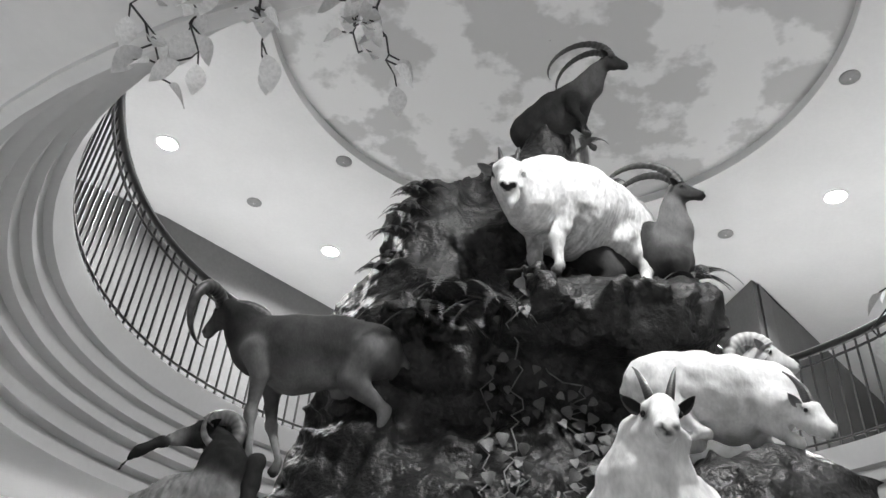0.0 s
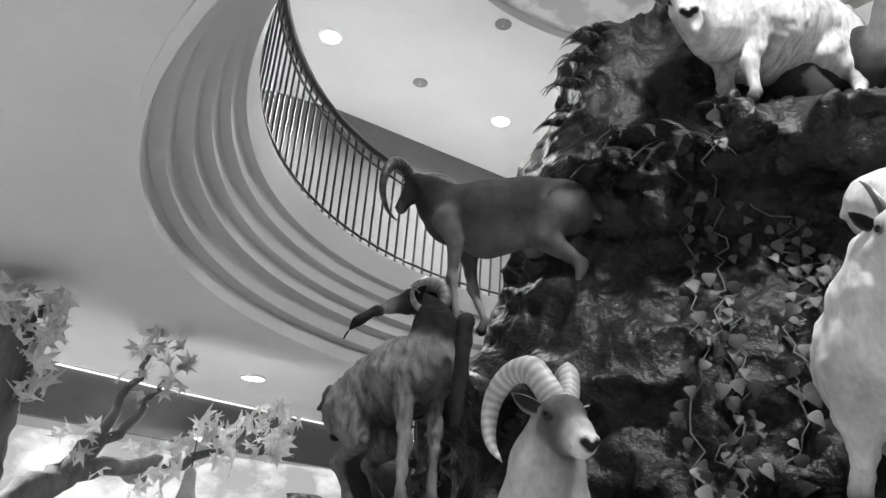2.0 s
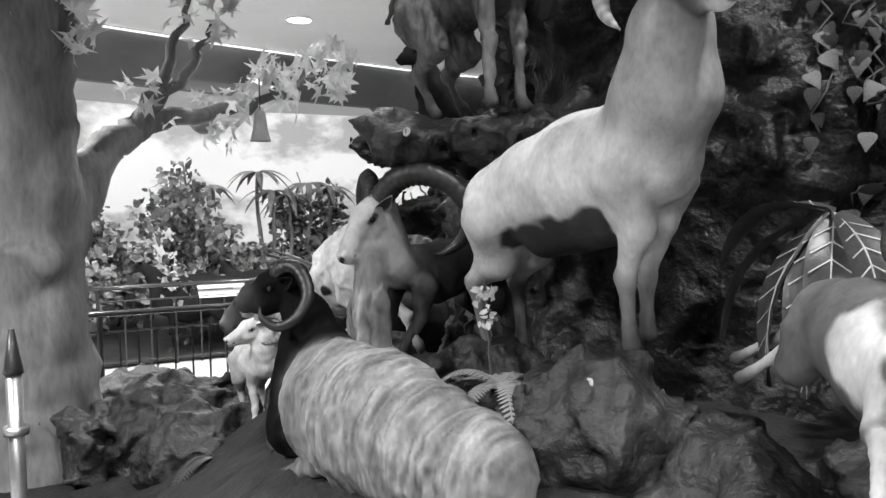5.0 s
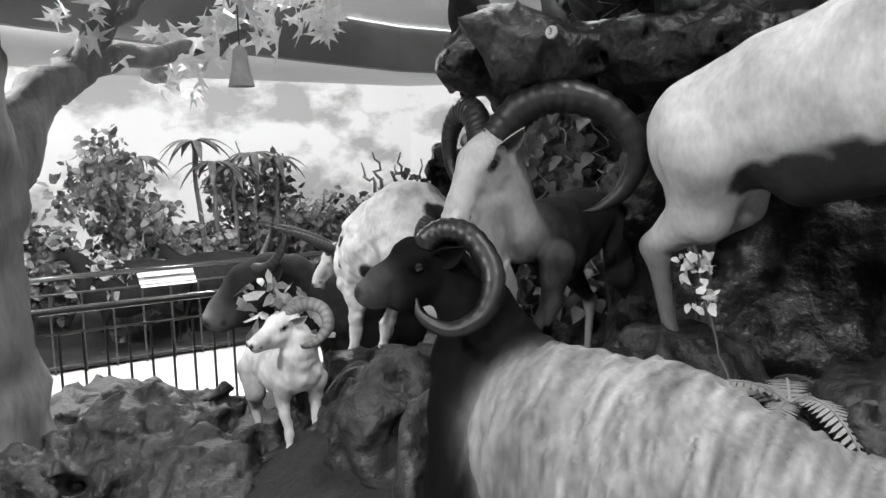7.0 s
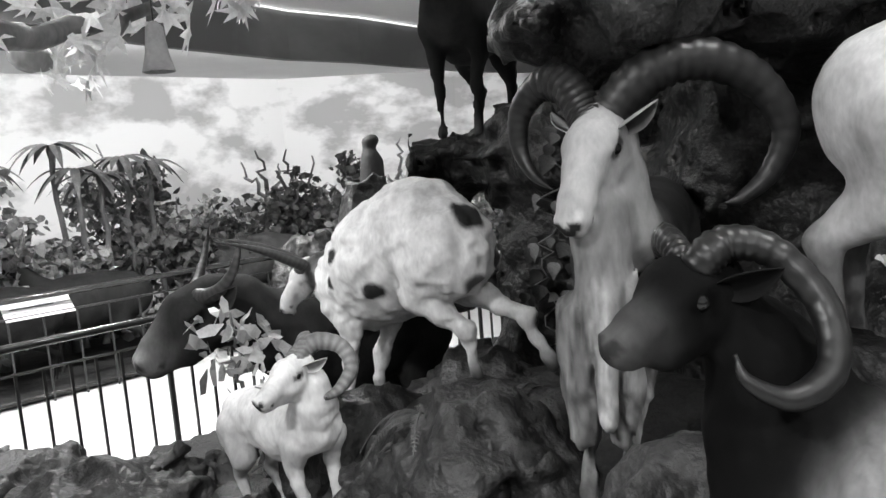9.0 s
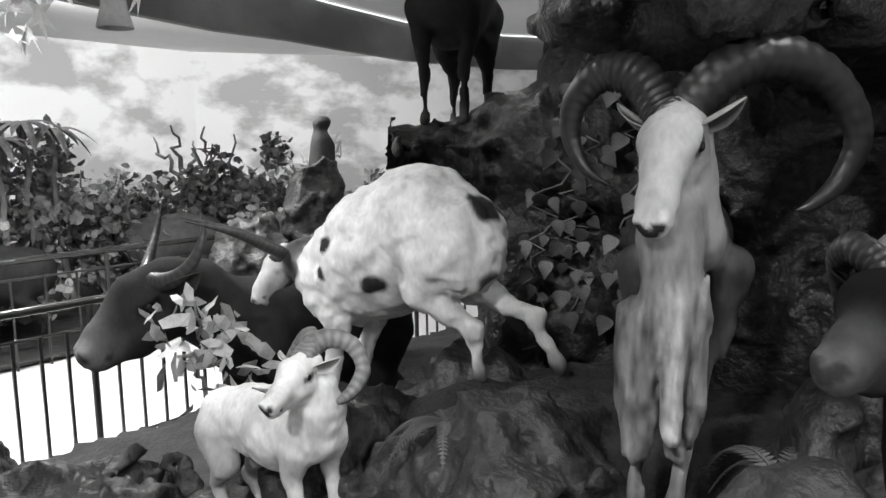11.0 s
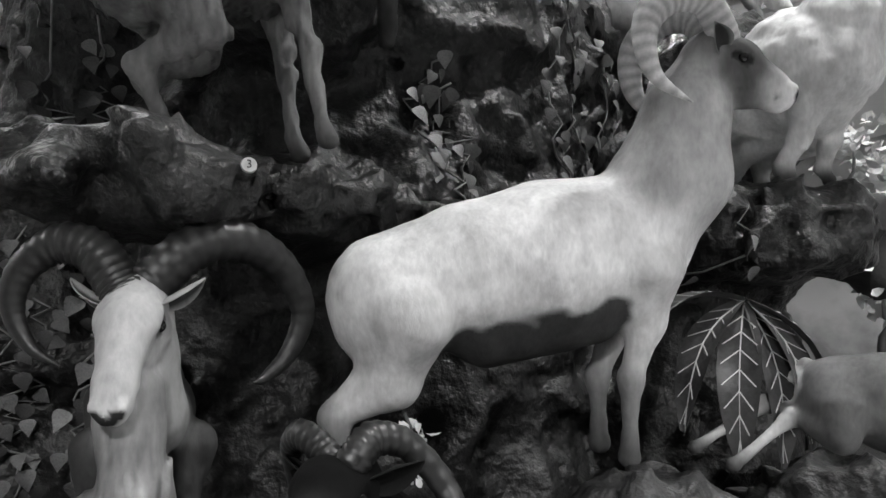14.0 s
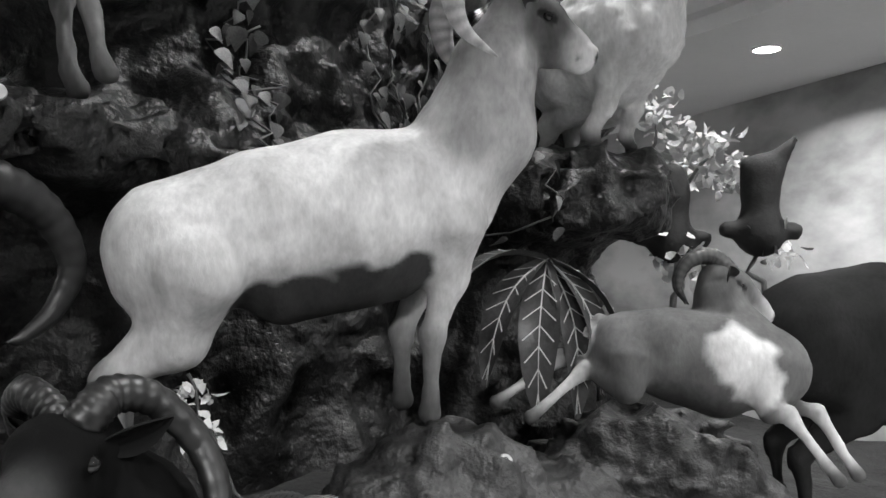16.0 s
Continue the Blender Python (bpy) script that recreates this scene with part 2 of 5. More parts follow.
trim = tagged(lathe("trim", prof, PLASTER), "stepped white plaster moulding round the gallery opening", "moulding", kind="structure")
bm = bmesh.new()
ri, ro = [], []
for i in range(N):
    a = 2 * math.pi * i / N
    k = max(abs(math.cos(a)), abs(math.sin(a)))
    ri.append(bm.verts.new((CX + (RI + 0.28) * math.cos(a), CY + (RI + 0.28) * math.sin(a), UPPER + 0.026)))
    ro.append(bm.verts.new((CX + 15 * math.cos(a) / k, CY + 14.2 * math.sin(a) / k, UPPER + 0.026)))
for i in range(N):
    j = (i + 1) % N
    bm.faces.new((ri[i], ri[j], ro[j], ro[i]))
tagged(part("floor_upper", bm, FLOORTILE), "upper gallery floor", "floor", kind="structure")

# top ceiling with a round recess painted as sky
SR = 2.83
prof = [(SR, TOP), (SR, TOP + 0.12), (0.01, TOP + 0.12)]
tagged(lathe("ceiling_sky", [(SR, TOP + 0.1), (1.5, TOP + 0.1), (0.005, TOP + 0.1)], SKYDOME), "round ceiling recess painted with clouds", "mural", kind="structure")
tagged(lathe("trim_sky", [(SR + 0.05, TOP), (SR + 0.05, TOP - 0.02), (SR, TOP - 0.02), (SR, TOP + 0.11)], PLASTER), "plaster rim of the painted sky recess", "moulding", kind="structure")
bm = bmesh.new()
ri, ro = [], []
for i in range(N):
    a = 2 * math.pi * i / N
    k = max(abs(math.cos(a)), abs(math.sin(a)))
    ri.append(bm.verts.new((CX + (SR + 0.04) * math.cos(a), CY + (SR + 0.04) * math.sin(a), TOP)))
    ro.append(bm.verts.new((CX + 15 * math.cos(a) / k, CY + 14.2 * math.sin(a) / k, TOP)))
for i in range(N):
    j = (i + 1) % N
    bm.faces.new((ri[i], ri[j], ro[j], ro[i]))
tagged(part("ceiling_upper", bm, PLASTER), "white plaster ceiling of the upper gallery", "ceiling", kind="structure")


def wall(name, pts, z0, z1, material, label, thick=0.15):
    """Wall standing along a polyline, with thickness outward."""
    bm = bmesh.new()
    n = len(pts)
    P = [Vector((x, y, 0)) for x, y in pts]
    cols = []
    for i, p in enumerate(P):
        d = (P[min(i + 1, n - 1)] - P[max(i - 1, 0)]).normalized()
        o = Vector((-d.y, d.x, 0)) * thick
        cols.append([bm.verts.new((q.x, q.y, z)) for q in (p, p + o) for z in (z0, z1)])
    for a, b in zip(cols, cols[1:]):
        bm.faces.new((a[0], b[0], b[1], a[1]))
        bm.faces.new((a[2], a[3], b[3], b[2]))
        bm.faces.new((a[0], a[2], b[2], b[0]))
        bm.faces.new((a[1], b[1], b[3], a[3]))
    bm.faces.new((cols[0][0], cols[0][1], cols[0][3], cols[0][2]))
    bm.faces.new((cols[-1][0], cols[-1][2], cols[-1][3], cols[-1][1]))
    bmesh.ops.recalc_face_normals(bm, faces=bm.faces)
    return tagged(part(name, bm, material), label, "wall", kind="structure")


# outer walls, ground floor: murals of cloudy sky
wall("wall_mural_west", [(-14.2, -9), (-14.2, 6.0), (-10.5, 13.5), (-6.0, 18.0), (-2.2, 18.9)], FLOOR, SLAB + 0.9, SKYWALL, "wall painted with a bright cloudy sky")
wall("wall_mural_north", [(-2.2, 18.9), (6.0, 19.2), (12.5, 15.0)], FLOOR, SLAB + 0.9, SKYWALL, "wall painted with a bright cloudy sky")
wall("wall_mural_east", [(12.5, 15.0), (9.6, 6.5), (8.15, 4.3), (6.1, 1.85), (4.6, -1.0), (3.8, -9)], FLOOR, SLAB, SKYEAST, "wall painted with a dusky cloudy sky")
wall("wall_south", [(3.8, -8.9), (-14.2, -8.9)], FLOOR, SLAB + 0.9, PLASTER_DIM, "plain wall behind the visitors")
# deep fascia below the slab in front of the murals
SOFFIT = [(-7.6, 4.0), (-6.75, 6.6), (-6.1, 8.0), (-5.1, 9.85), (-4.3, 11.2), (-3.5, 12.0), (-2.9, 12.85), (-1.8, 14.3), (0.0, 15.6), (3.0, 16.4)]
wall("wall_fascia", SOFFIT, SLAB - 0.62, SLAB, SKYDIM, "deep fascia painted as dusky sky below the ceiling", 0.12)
fl = [Vector((x, y, SLAB - 0.03)) for x, y in SOFFIT]
tagged(tube("trim_fascia", [p + Vector((0.03, -0.03, 0)) for p in fl], 0.013, LEDSTRIP, sides=6), "thin glowing light strip along the fascia", "trim", kind="structure")

# upper storey walls
wall("wall_upper_west", [(-14.2, -9), (-14.2, 0.5), (-4.45, 8.4), (-1.3, 12.1), (2.6, 16)], UPPER, TOP, DARKWALL, "dark upper gallery wall")
wall("wall_upper_north", [(2.6, 16), (3.95, 9.2), (5.65, 11.0), (9, 14.6), (15.5, 14)], UPPER, TOP, DARKWALL, "dark upper gallery wall with a recess")
wall("wall_upper_east", [(15.5, 14), (15.5, -9)], UPPER, TOP, PLASTER_DIM, "upper gallery wall")
wall("wall_upper_south", [(15.5, -8.9), (-14.2, -8.9)], UPPER, TOP, PLASTER_DIM, "upper gallery wall")


def downlight(x, y, z, power, group):
    base = tagged(new("downlight"), "round recessed downlight glowing in the ceiling", "ceiling light", group)
    base.location = (x, y, z)
    bm = bmesh.new()
    bmesh.ops.create_cone(bm, cap_ends=True, segments=24, radius1=0.12, radius2=0.12, depth=0.012, matrix=pose(0, 0, -0.008))
    part("lens", bm, LAMPGLOW, base)
    ob = lathe("rim", [(0.12, -0.002), (0.123, -0.02), (0.145, -0.016), (0.15, -0.001)], WHITE, base, steps=24, cx=0, cy=0)
    disc_lamp(x, y, z - 0.03, power)
    return base


# the one at (1.2, 1.6) is unseen, added to light the upper ledges
for x, y, p in ((-3.9, 6.82, 190), (-2.18, 9.05, 190), (4.3, 7.2, 330), (1.2, 1.6, 330)):
    downlight(x, y, TOP, p, "lights in the upper ceiling")
# only (-4.53, 7.45) and (4.99, 2.86) are seen; the rest are added
for x, y, p in ((-4.53, 7.45, 240), (4.99, 2.86, 180), (-1.6, -0.9, 200), (-4.4, 0.8, 240), (1.6, -1.0, 140), (-6.6, 4.6, 320), (5.6, 8.6, 90), (1.5, 12.5, 90)):
    downlight(x, y, SLAB, p, "lights in the lower ceiling")

# cove lamps over the murals, hidden behind the fascia
for (x, y), (u, v), w in (((-7.2, 10.8), (-11.0, 13.0), 5.0), ((-3.6, 14.4), (-5.4, 18.0), 5.0), ((-8.6, 6.8), (-13.0, 9.0), 5.0)):
    data = bpy.data.lights.new("cove_lamp", "AREA")
    data.shape, data.size, data.size_y, data.energy = "RECTANGLE", w, 0.3, 200 * LIT
    new("cove_lamp", data).matrix_world = look((x, y, SLAB - 0.1), (u, v, 1.3))


def vent(x, y):
    base = tagged(new("ceiling_vent"), "small dark round vent in the ceiling", "vent", "ceiling vents")
    base.location = (x, y, TOP)
    lathe("cap", [(0.01, -0.03), (0.07, -0.03), (0.1, -0.012), (0.1, 0.0)], shade("vent_grey", 0.25, 0.5), base, steps=20, cx=0, cy=0)


for x, y in ((-3.07, 7.95), (-1.73, 7.0), (3.64, 5.3), (3.25, 8.1)):
    vent(x, y)


def ring_rail(name, r, z, rad):
    pts = [(CX + r * math.cos(2 * math.pi * i / 96), CY + r * math.sin(2 * math.pi * i / 96), z) for i in range(97)]
    return pts, rad


gallery = tagged(new("gallery_railing"), "black iron railing round the gallery opening", "railing")
for nm, r, z, rad, mat in (("handrail", RI + 0.05, UPPER + 1.05, 0.045, IRON), ("top_bar", RI + 0.05, UPPER + 0.92, 0.014, IRON), ("bottom_bar", RI + 0.05, UPPER + 0.1, 0.014, IRON)):
    pts, rr = ring_rail(nm, r, z, rad)
    tube(nm, pts, rr, mat, gallery, 6)
bm = bmesh.new()
box(bm, (-0.008, -0.008, UPPER + 0.03), (0.008, 0.008, UPPER + 1.03))
first = part("baluster", bm, IRON, gallery)
for i in range(168):
    a = 2 * math.pi * i / 168
    ob = first if i == 0 else new("baluster", first.data)
    ob.parent = gallery
    ob.matrix_basis = pose(CX + (RI + 0.05) * math.cos(a), CY + (RI + 0.05) * math.sin(a), 0, 0, 0, math.degrees(a))

# ---- the mountain ----
MOUNT = [
    ((0.6, 5.5, -0.9), 1.8, (0.5, 5.35, 2.2), 1.4), ((0.5, 5.35, 2.2), 1.35, (0.45, 5.2, 4.3), 0.82),
    ((0.45, 5.15, 4.3), 0.82, (0.45, 4.95, 5.35), 0.36), ((0.45, 4.95, 5.35), 0.34, (0.5, 4.74, 5.86), 0.2),
    ((-0.7, 4.85, 1.8), 0.66, (-0.42, 4.8, 4.0), 0.5), ((-0.42, 4.8, 4.0), 0.5, (-0.3, 4.8, 5.0), 0.34),
    ((1.5, 4.9, 1.8), 0.8, (1.35, 5.0, 3.9), 0.42), ((0.1, 4.7, -0.5), 1.0, (-0.1, 4.8, 2.4), 0.9),
    ((0.62, 4.3, 3.86), (0.75, 0.42, 0.24)), ((-0.9, 4.36, 2.42), (0.6, 0.34, 0.15)),
    ((1.4, 3.62, 2.32), (0.6, 0.42, 0.48)), ((0.78, 3.15, 1.58), (0.42, 0.4, 0.18)), ((1.1, 3.8, 0.6), 0.7, (1.2, 3.9, 1.9), 0.45),
    ((-1.5, 3.98, 1.64), (0.5, 0.26, 0.1)), ((-1.0, 4.1, 1.6), (0.4, 0.3, 0.14)),
    ((-0.95, 4.55, -0.5), 0.75, (-0.95, 4.75, 1.2), 0.55), ((1.32, 4.45, 4.0), (0.3, 0.28, 0.3)), ((0.0, 4.95, 4.5), 0.5, (0.25, 4.92, 5.4), 0.36), ((-1.5, 5.4, -0.5), 0.42, (-1.45, 5.35, 2.6), 0.36), ((-1.88, 5.5, -0.5), 0.38, (-1.8, 5.5, 1.1), 0.3),
    ((-2.1, 5.75, 1.22), (0.52, 0.36, 0.13)), ((-1.5, 5.7, 1.1), 0.3, (-0.9, 5.6, 1.2), 0.5), ((-1.2, 5.7, -0.4), 0.5, (-1.1, 5.7, 1.4), 0.45),
]
mountain = tagged(sculpt("artificial_mountain", MOUNT, (-2.6, 2.2, -0.9), (3.2, 7.4, 6.2), 0.036, 0.2, ROCK, ((1.3, 0.16), (3.1, 0.11), (7.5, 0.07), (15.0, 0.035))),
                  "tall dark sculpted rock mountain with ledges", "rock mountain")

# ---- the mounted animals: each one a single sculpted mesh ----
LEGS = {
    "fl": [((0.30, 0.12, 0.60), 0.10), ((0.27, 0.13, 0.46), 0.052), ((0.31, 0.11, 0.27), 0.031), ((0.30, 0.11, 0.07), 0.021), ((0.325, 0.11, 0.015), 0.034)],
    "hl": [((-0.34, 0.10, 0.64), 0.13), ((-0.26, 0.12, 0.47), 0.08), ((-0.46, 0.11, 0.31), 0.034), ((-0.42, 0.11, 0.07), 0.022), ((-0.395, 0.11, 0.015), 0.034)],
}
BODY = dict(hip=((-0.36, 0, 0.70), 0.18), loin=((-0.14, 0, 0.71), 0.20), rib=((0.10, 0, 0.67), 0.225), chest=((0.31, 0, 0.69), 0.19), neck=((0.42, 0, 0.84), 0.14), poll=((0.62, 0, 1.12), 0.075), nose=((0.82, 0, 1.0), 0.04), tail=((-0.58, 0, 0.68), 0.025))


def horn_points(base, e1, e2, radius, a0, a1, drift, n=36):
    pts = []
    for i in range(n + 1):
        t = i / n
        a = radians(a0 + (a1 - a0) * t)
        pts.append(base + radius * ((math.cos(a) - math.cos(radians(a0))) * e1 + (math.sin(a) - math.sin(radians(a0))) * e2) + drift * t)
    return pts


def smooth_line(pts, n):
    """Even curve through a few points."""
    P = [Vector(p) for p in pts]
    P = [P[0] * 2 - P[1]] + P + [P[-1] * 2 - P[-2]]
    out = []
    m = len(P) - 3
    for i in range(n + 1):
        t = m * i / n
        j = min(int(t), m - 1)
        t -= j
        p0, p1, p2, p3 = P[j:j + 4]
        out.append(0.5 * (2 * p1 + (p2 - p0) * t + (2 * p0 - 5 * p1 + 4 * p2 - p3) * t * t + (3 * p1 - p0 - 3 * p2 + p3) * t ** 3))
    return out


def horn_skin(pts, r0, power, rings, lift, sides=12):
    """A ringed, tapering horn with a blunt keel along its outer edge: vertices, faces, tone of each vertex."""
    n = len(pts) - 1
    mid = sum(pts, Vector()) / len(pts)
    axis = Vector()
    for p, q in zip(pts, pts[1:]):
        axis += (p - mid).cross(q - mid)
    axis = axis.normalized() if axis.length > 1e-6 else Vector((0, 0, 1))
    verts, faces, tones = [], [], []
    for i, p in enumerate(pts):
        t = i / n
        d = (pts[min(i + 1, n)] - pts[max(i - 1, 0)]).normalized()
        w = (axis - d * axis.dot(d)).normalized()
        o = d.cross(w)
        wave = 0.5 + 0.5 * math.sin(2 * math.pi * rings * t ** 0.8)
        r = max(0.003, r0 * (1 - t ** power) ** 0.85 * (1 + lift * (1 - t) * (wave ** 0.5 - 0.6)))
        for k in range(sides):
            a = 2 * math.pi * k / sides
            keel = 1.12 if abs(math.cos(a)) > 0.95 else 1.0
            verts.append(p + o * math.cos(a) * r * 1.08 * keel + w * math.sin(a) * r * 0.94)
            tones.append(0.7 + 0.5 * wave)
    for i in range(n):
        for k in range(sides):
            faces.append((i * sides + k, i * sides + (k + 1) % sides, (i + 1) * sides + (k + 1) % sides, (i + 1) * sides + k))
    faces.append(tuple(range(n * sides, (n + 1) * sides)))
    faces.append(tuple(range(sides))[::-1])
    return verts, faces, tones


def ear_skin(root, way, face, length, width):
    """A cupped leaf-shaped ear with an inside and an outside; the third list tells the inside."""
    side = way.cross(face).normalized()
    verts, faces, inner = [], [], []
    for layer in (0, 1):
        for i in range(9):
            t = i / 8
            w = width * max(0.02, math.sin(math.pi * (0.16 + 0.84 * t))) ** 0.8
            for k in range(7):
                c = (k - 3) / 3
                p = root + way * length * t + side * w * c + face * (0.75 * w * c * c - 0.004 * layer - 0.25 * w) - face * 0.16 * length * t * t
                verts.append(p)
                inner.append(layer == 0 and abs(c) < 0.9 and 0.05 < t < 0.95)
    for layer in (0, 1):
        for i in range(8):
            for k in range(6):
                q = layer * 63 + i * 7 + k
                f = (q, q + 1, q + 8, q + 7)
                faces.append(f if layer == 0 else f[::-1])
    for i in range(8):
        for k in (0, 6):
            q = i * 7 + k
            faces.append((q, q + 7, q + 70, q + 63))
    return verts, faces, inner


def beast(name, label, at, yaw, s=1.0, pitch=0.0, tone=None, fat=1.0, move=None, world=None, hoofs=None, drop=(), horns=None, paths=(), locks=0.0, lock_at=None, side_strands=False, h=0.02, furry=0.006, extra=(), flesh=(), spots=(), ear=1.0, roll=0.0, folded=False, headsize=1.0, legfat=1.0, neckfat=1.0, earway=(0.9, 0.42, 0.12), group="mounted wild sheep and goats", category="mounted animal"):
    """One animal mount. at: ground point under the body; move: joints in its own frame; world: joints in the hall; paths: horn lines of one side."""
    tone = dict(dict(body=0.4, neck=None, head=None, muzzle=None, brow=None, leg=None, shin=None, belly=None, rump=None, horn=0.12, nose=0.03, ear=None, inside=None), **(tone or {}))
    for a, b in (("neck", "body"), ("head", "neck"), ("muzzle", "head"), ("brow", "head"), ("leg", "body"), ("shin", "leg"), ("belly", "body"), ("rump", "body"), ("ear", "head"), ("inside", "ear")):
        tone[a] = tone[b] if tone[a] is None else tone[a]
    M = pose(*at, 0, -pitch, yaw) @ pose(0, 0, 0, roll) @ Matrix.Scale(s, 4)
    J = {k: (M @ Vector((move or {}).get(k, v[0])), v[1] * s * (fat if k in ("hip", "loin", "rib", "chest") else 1)) for k, v in BODY.items()}
    for k, v in (world or {}).items():
        J[k] = (Vector(v), J[k][1])
    fw = (M.to_3x3() @ Vector((1, 0, 0))).normalized()
    upv = (M.to_3x3() @ Vector((0, 0, 1))).normalized()
    strand = tuple(fw if not side_strands else fw.cross(Vector((0, 0, 1))).normalized())
    prims, col = [], []

    def add(a, ra, b, rb, c):
        prims.append((tuple(a), ra, tuple(b), rb))
        col.append(c)

    hip, loin, rib, chest, neck, poll, nose, tail = (J[k] for k in ("hip", "loin", "rib", "chest", "neck", "poll", "nose", "tail"))
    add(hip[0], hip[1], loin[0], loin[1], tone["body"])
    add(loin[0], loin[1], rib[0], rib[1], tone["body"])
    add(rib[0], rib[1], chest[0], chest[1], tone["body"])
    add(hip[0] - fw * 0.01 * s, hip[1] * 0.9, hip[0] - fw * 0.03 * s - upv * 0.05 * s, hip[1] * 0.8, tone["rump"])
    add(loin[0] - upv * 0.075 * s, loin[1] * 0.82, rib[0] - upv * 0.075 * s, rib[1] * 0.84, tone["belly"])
    add(chest[0], chest[1] * 0.9, neck[0], neck[1] * neckfat, tone["neck"])
    # head: eye line E, nose tip N, size g
    N = nose[0]
    f = N - poll[0]
    L = f.length
    f = f / L
    u = (Vector((0, 0, 1)) - f * f.z).normalized()
    sd = f.cross(u)
    Z = Vector((0, 0, 1))
    bk = -Vector((f.x, f.y, 0)).normalized()
    E = poll[0] + f * 0.27 * L
    g = 0.73 * L / 0.25 * headsize
    hs = g
    nape = E - f * 0.085 * g - u * 0.01 * g
    mid = (neck[0] + nape) * 0.5 - f * 0.012 * s
    add(neck[0], neck[1] * neckfat, mid, (0.055 * s + 0.055 * g) * neckfat, tone["neck"])
    add(mid, (0.055 * s + 0.055 * g) * neckfat, nape - u * 0.03 * g, 0.078 * g, tone["neck"])
    add(nape, 0.074 * g, E + u * 0.012 * g, 0.071 * g, tone["brow"])
    add(E + f * 0.01 * g + u * 0.012 * g, 0.066 * g, N - f * 0.075 * g - u * 0.002 * g, 0.045 * g, tone["head"])
    add(N - f * 0.085 * g - u * 0.010 * g, 0.049 * g, N - f * 0.038 * g - u * 0.016 * g, 0.040 * g, tone["muzzle"])
    add(E - f * 0.03 * g - u * 0.085 * g, 0.052 * g, E + f * 0.07 * g - u * 0.075 * g, 0.040 * g, tone["head"])
    add(E + f * 0.07 * g - u * 0.075 * g, 0.038 * g, N - f * 0.06 * g - u * 0.050 * g, 0.027 * g, tone["head"])
    add(N - f * 0.055 * g - u * 0.050 * g, 0.026 * g, N - f * 0.032 * g - u * 0.050 * g, 0.022 * g, tone["muzzle"])
    for sg in (1, -1):
        o = sd * sg
        add(E - f * 0.01 * g - u * 0.055 * g + o * 0.036 * g, 0.047 * g, E + f * 0.06 * g - u * 0.05 * g + o * 0.026 * g, 0.036 * g, tone["head"])
        add(E - f * 0.02 * g + u * 0.026 * g + o * 0.062 * g, 0.018 * g, E + f * 0.02 * g + u * 0.024 * g + o * 0.060 * g, 0.014 * g, tone["brow"])
        add(E + f * 0.016 * g - u * 0.026 * g + o * 0.056 * g, 0.014 * g, E - f * 0.016 * g - u * 0.026 * g + o * 0.058 * g, 0.014 * g, tone["head"])
        add(N - f * 0.022 * g + u * 0.004 * g + o * 0.027 * g, 0.016 * g, N - f * 0.012 * g - u * 0.008 * g + o * 0.012 * g, 0.012 * g, tone["muzzle"])
        add(N - f * 0.04 * g - u * 0.028 * g + o * 0.02 * g, 0.020 * g, N - f * 0.02 * g - u * 0.026 * g + o * 0.008 * g, 0.016 * g, tone["muzzle"])
    add(tail[0] + fw * 0.08 * s + upv * 0.05 * s, 0.03 * s, tail[0] - upv * 0.05 * s, 0.022 * s, tone["rump"])
    for key in ("fl", "fr", "hl", "hr"):
        if key in drop:
            continue
        src = LEGS[key[0] + "l"]
        pts = [M @ Vector((p[0], p[1] if key[1] == "l" else -p[1], p[2])) for p, _ in src]
        rad = [r * s * (legfat if i < 4 else 1) for i, (_, r) in enumerate(src)]
        jn = "chest" if key[0] == "f" else "hip"
        shift = J[jn][0] - M @ Vector(BODY[jn][0])
        pts = [p + shift * w for p, w in zip(pts, (1, 0.9, 0.5, 0.0, 0.0))]
        if folded:
            pts = [pts[0], pts[1], pts[1] + fw * 0.18 * s - upv * 0.1 * s, pts[1] + fw * 0.02 * s - upv * 0.2 * s, pts[1] - fw * 0.05 * s - upv * 0.2 * s]
        if hoofs and key in hoofs:
            want = hoofs[key]
            delta = Vector(want[-1]) - pts[4]
            for i, w in enumerate((0, 0.22, 0.6, 0.96, 1)):
                pts[i] = pts[i] + delta * w
            if len(want) == 3:
                pts[1] = Vector(want[0])
            if len(want) >= 2:
                pts[2] = Vector(want[-2])
                pts[3] = pts[4] + (pts[2] - pts[4]).normalized() * 0.06 * s
        for i in range(4):
            add(pts[i], rad[i], pts[i + 1], rad[i + 1], (tone["leg"], tone["leg"], tone["shin"], tone["nose"] * 2 + 0.02)[i])
        add(pts[2] + (pts[2] - pts[1]).normalized() * 0.004 * s, rad[2] * 1.15, pts[2] + (pts[3] - pts[2]) * 0.12, rad[2] * 1.05, tone["shin"])
    for a, ra, b, rb, c in extra:
        add(M @ Vector(a), ra * s, M @ Vector(b), rb * s, c)
    for a, ra, b, rb, c in flesh:
        add(Vector(a), ra, Vector(b), rb, c)
    A = np.array([p[0] for p in prims] + [p[2] for p in prims])
    rmax = 0.3 * s * max(fat, 0.8)
    lo, hi = A.min(0) - rmax * 0.8, A.max(0) + rmax * 0.8
    V, Q = surface(field(prims, lo, hi, h, 0.022 * s, plain=((16 / s, furry * 2), (38 / s, furry)) if furry else (), locks=(locks, lock_at, strand)), lo, h)
    dv = np.array([cone_dist(V, *p) for p in prims])
    w = np.exp(-np.clip(dv - dv.min(0), 0, 0.3) / (0.012 * s))
    C = (w * np.array(col)[:, None]).sum(0) / w.sum(0)
    marks = list(spots)
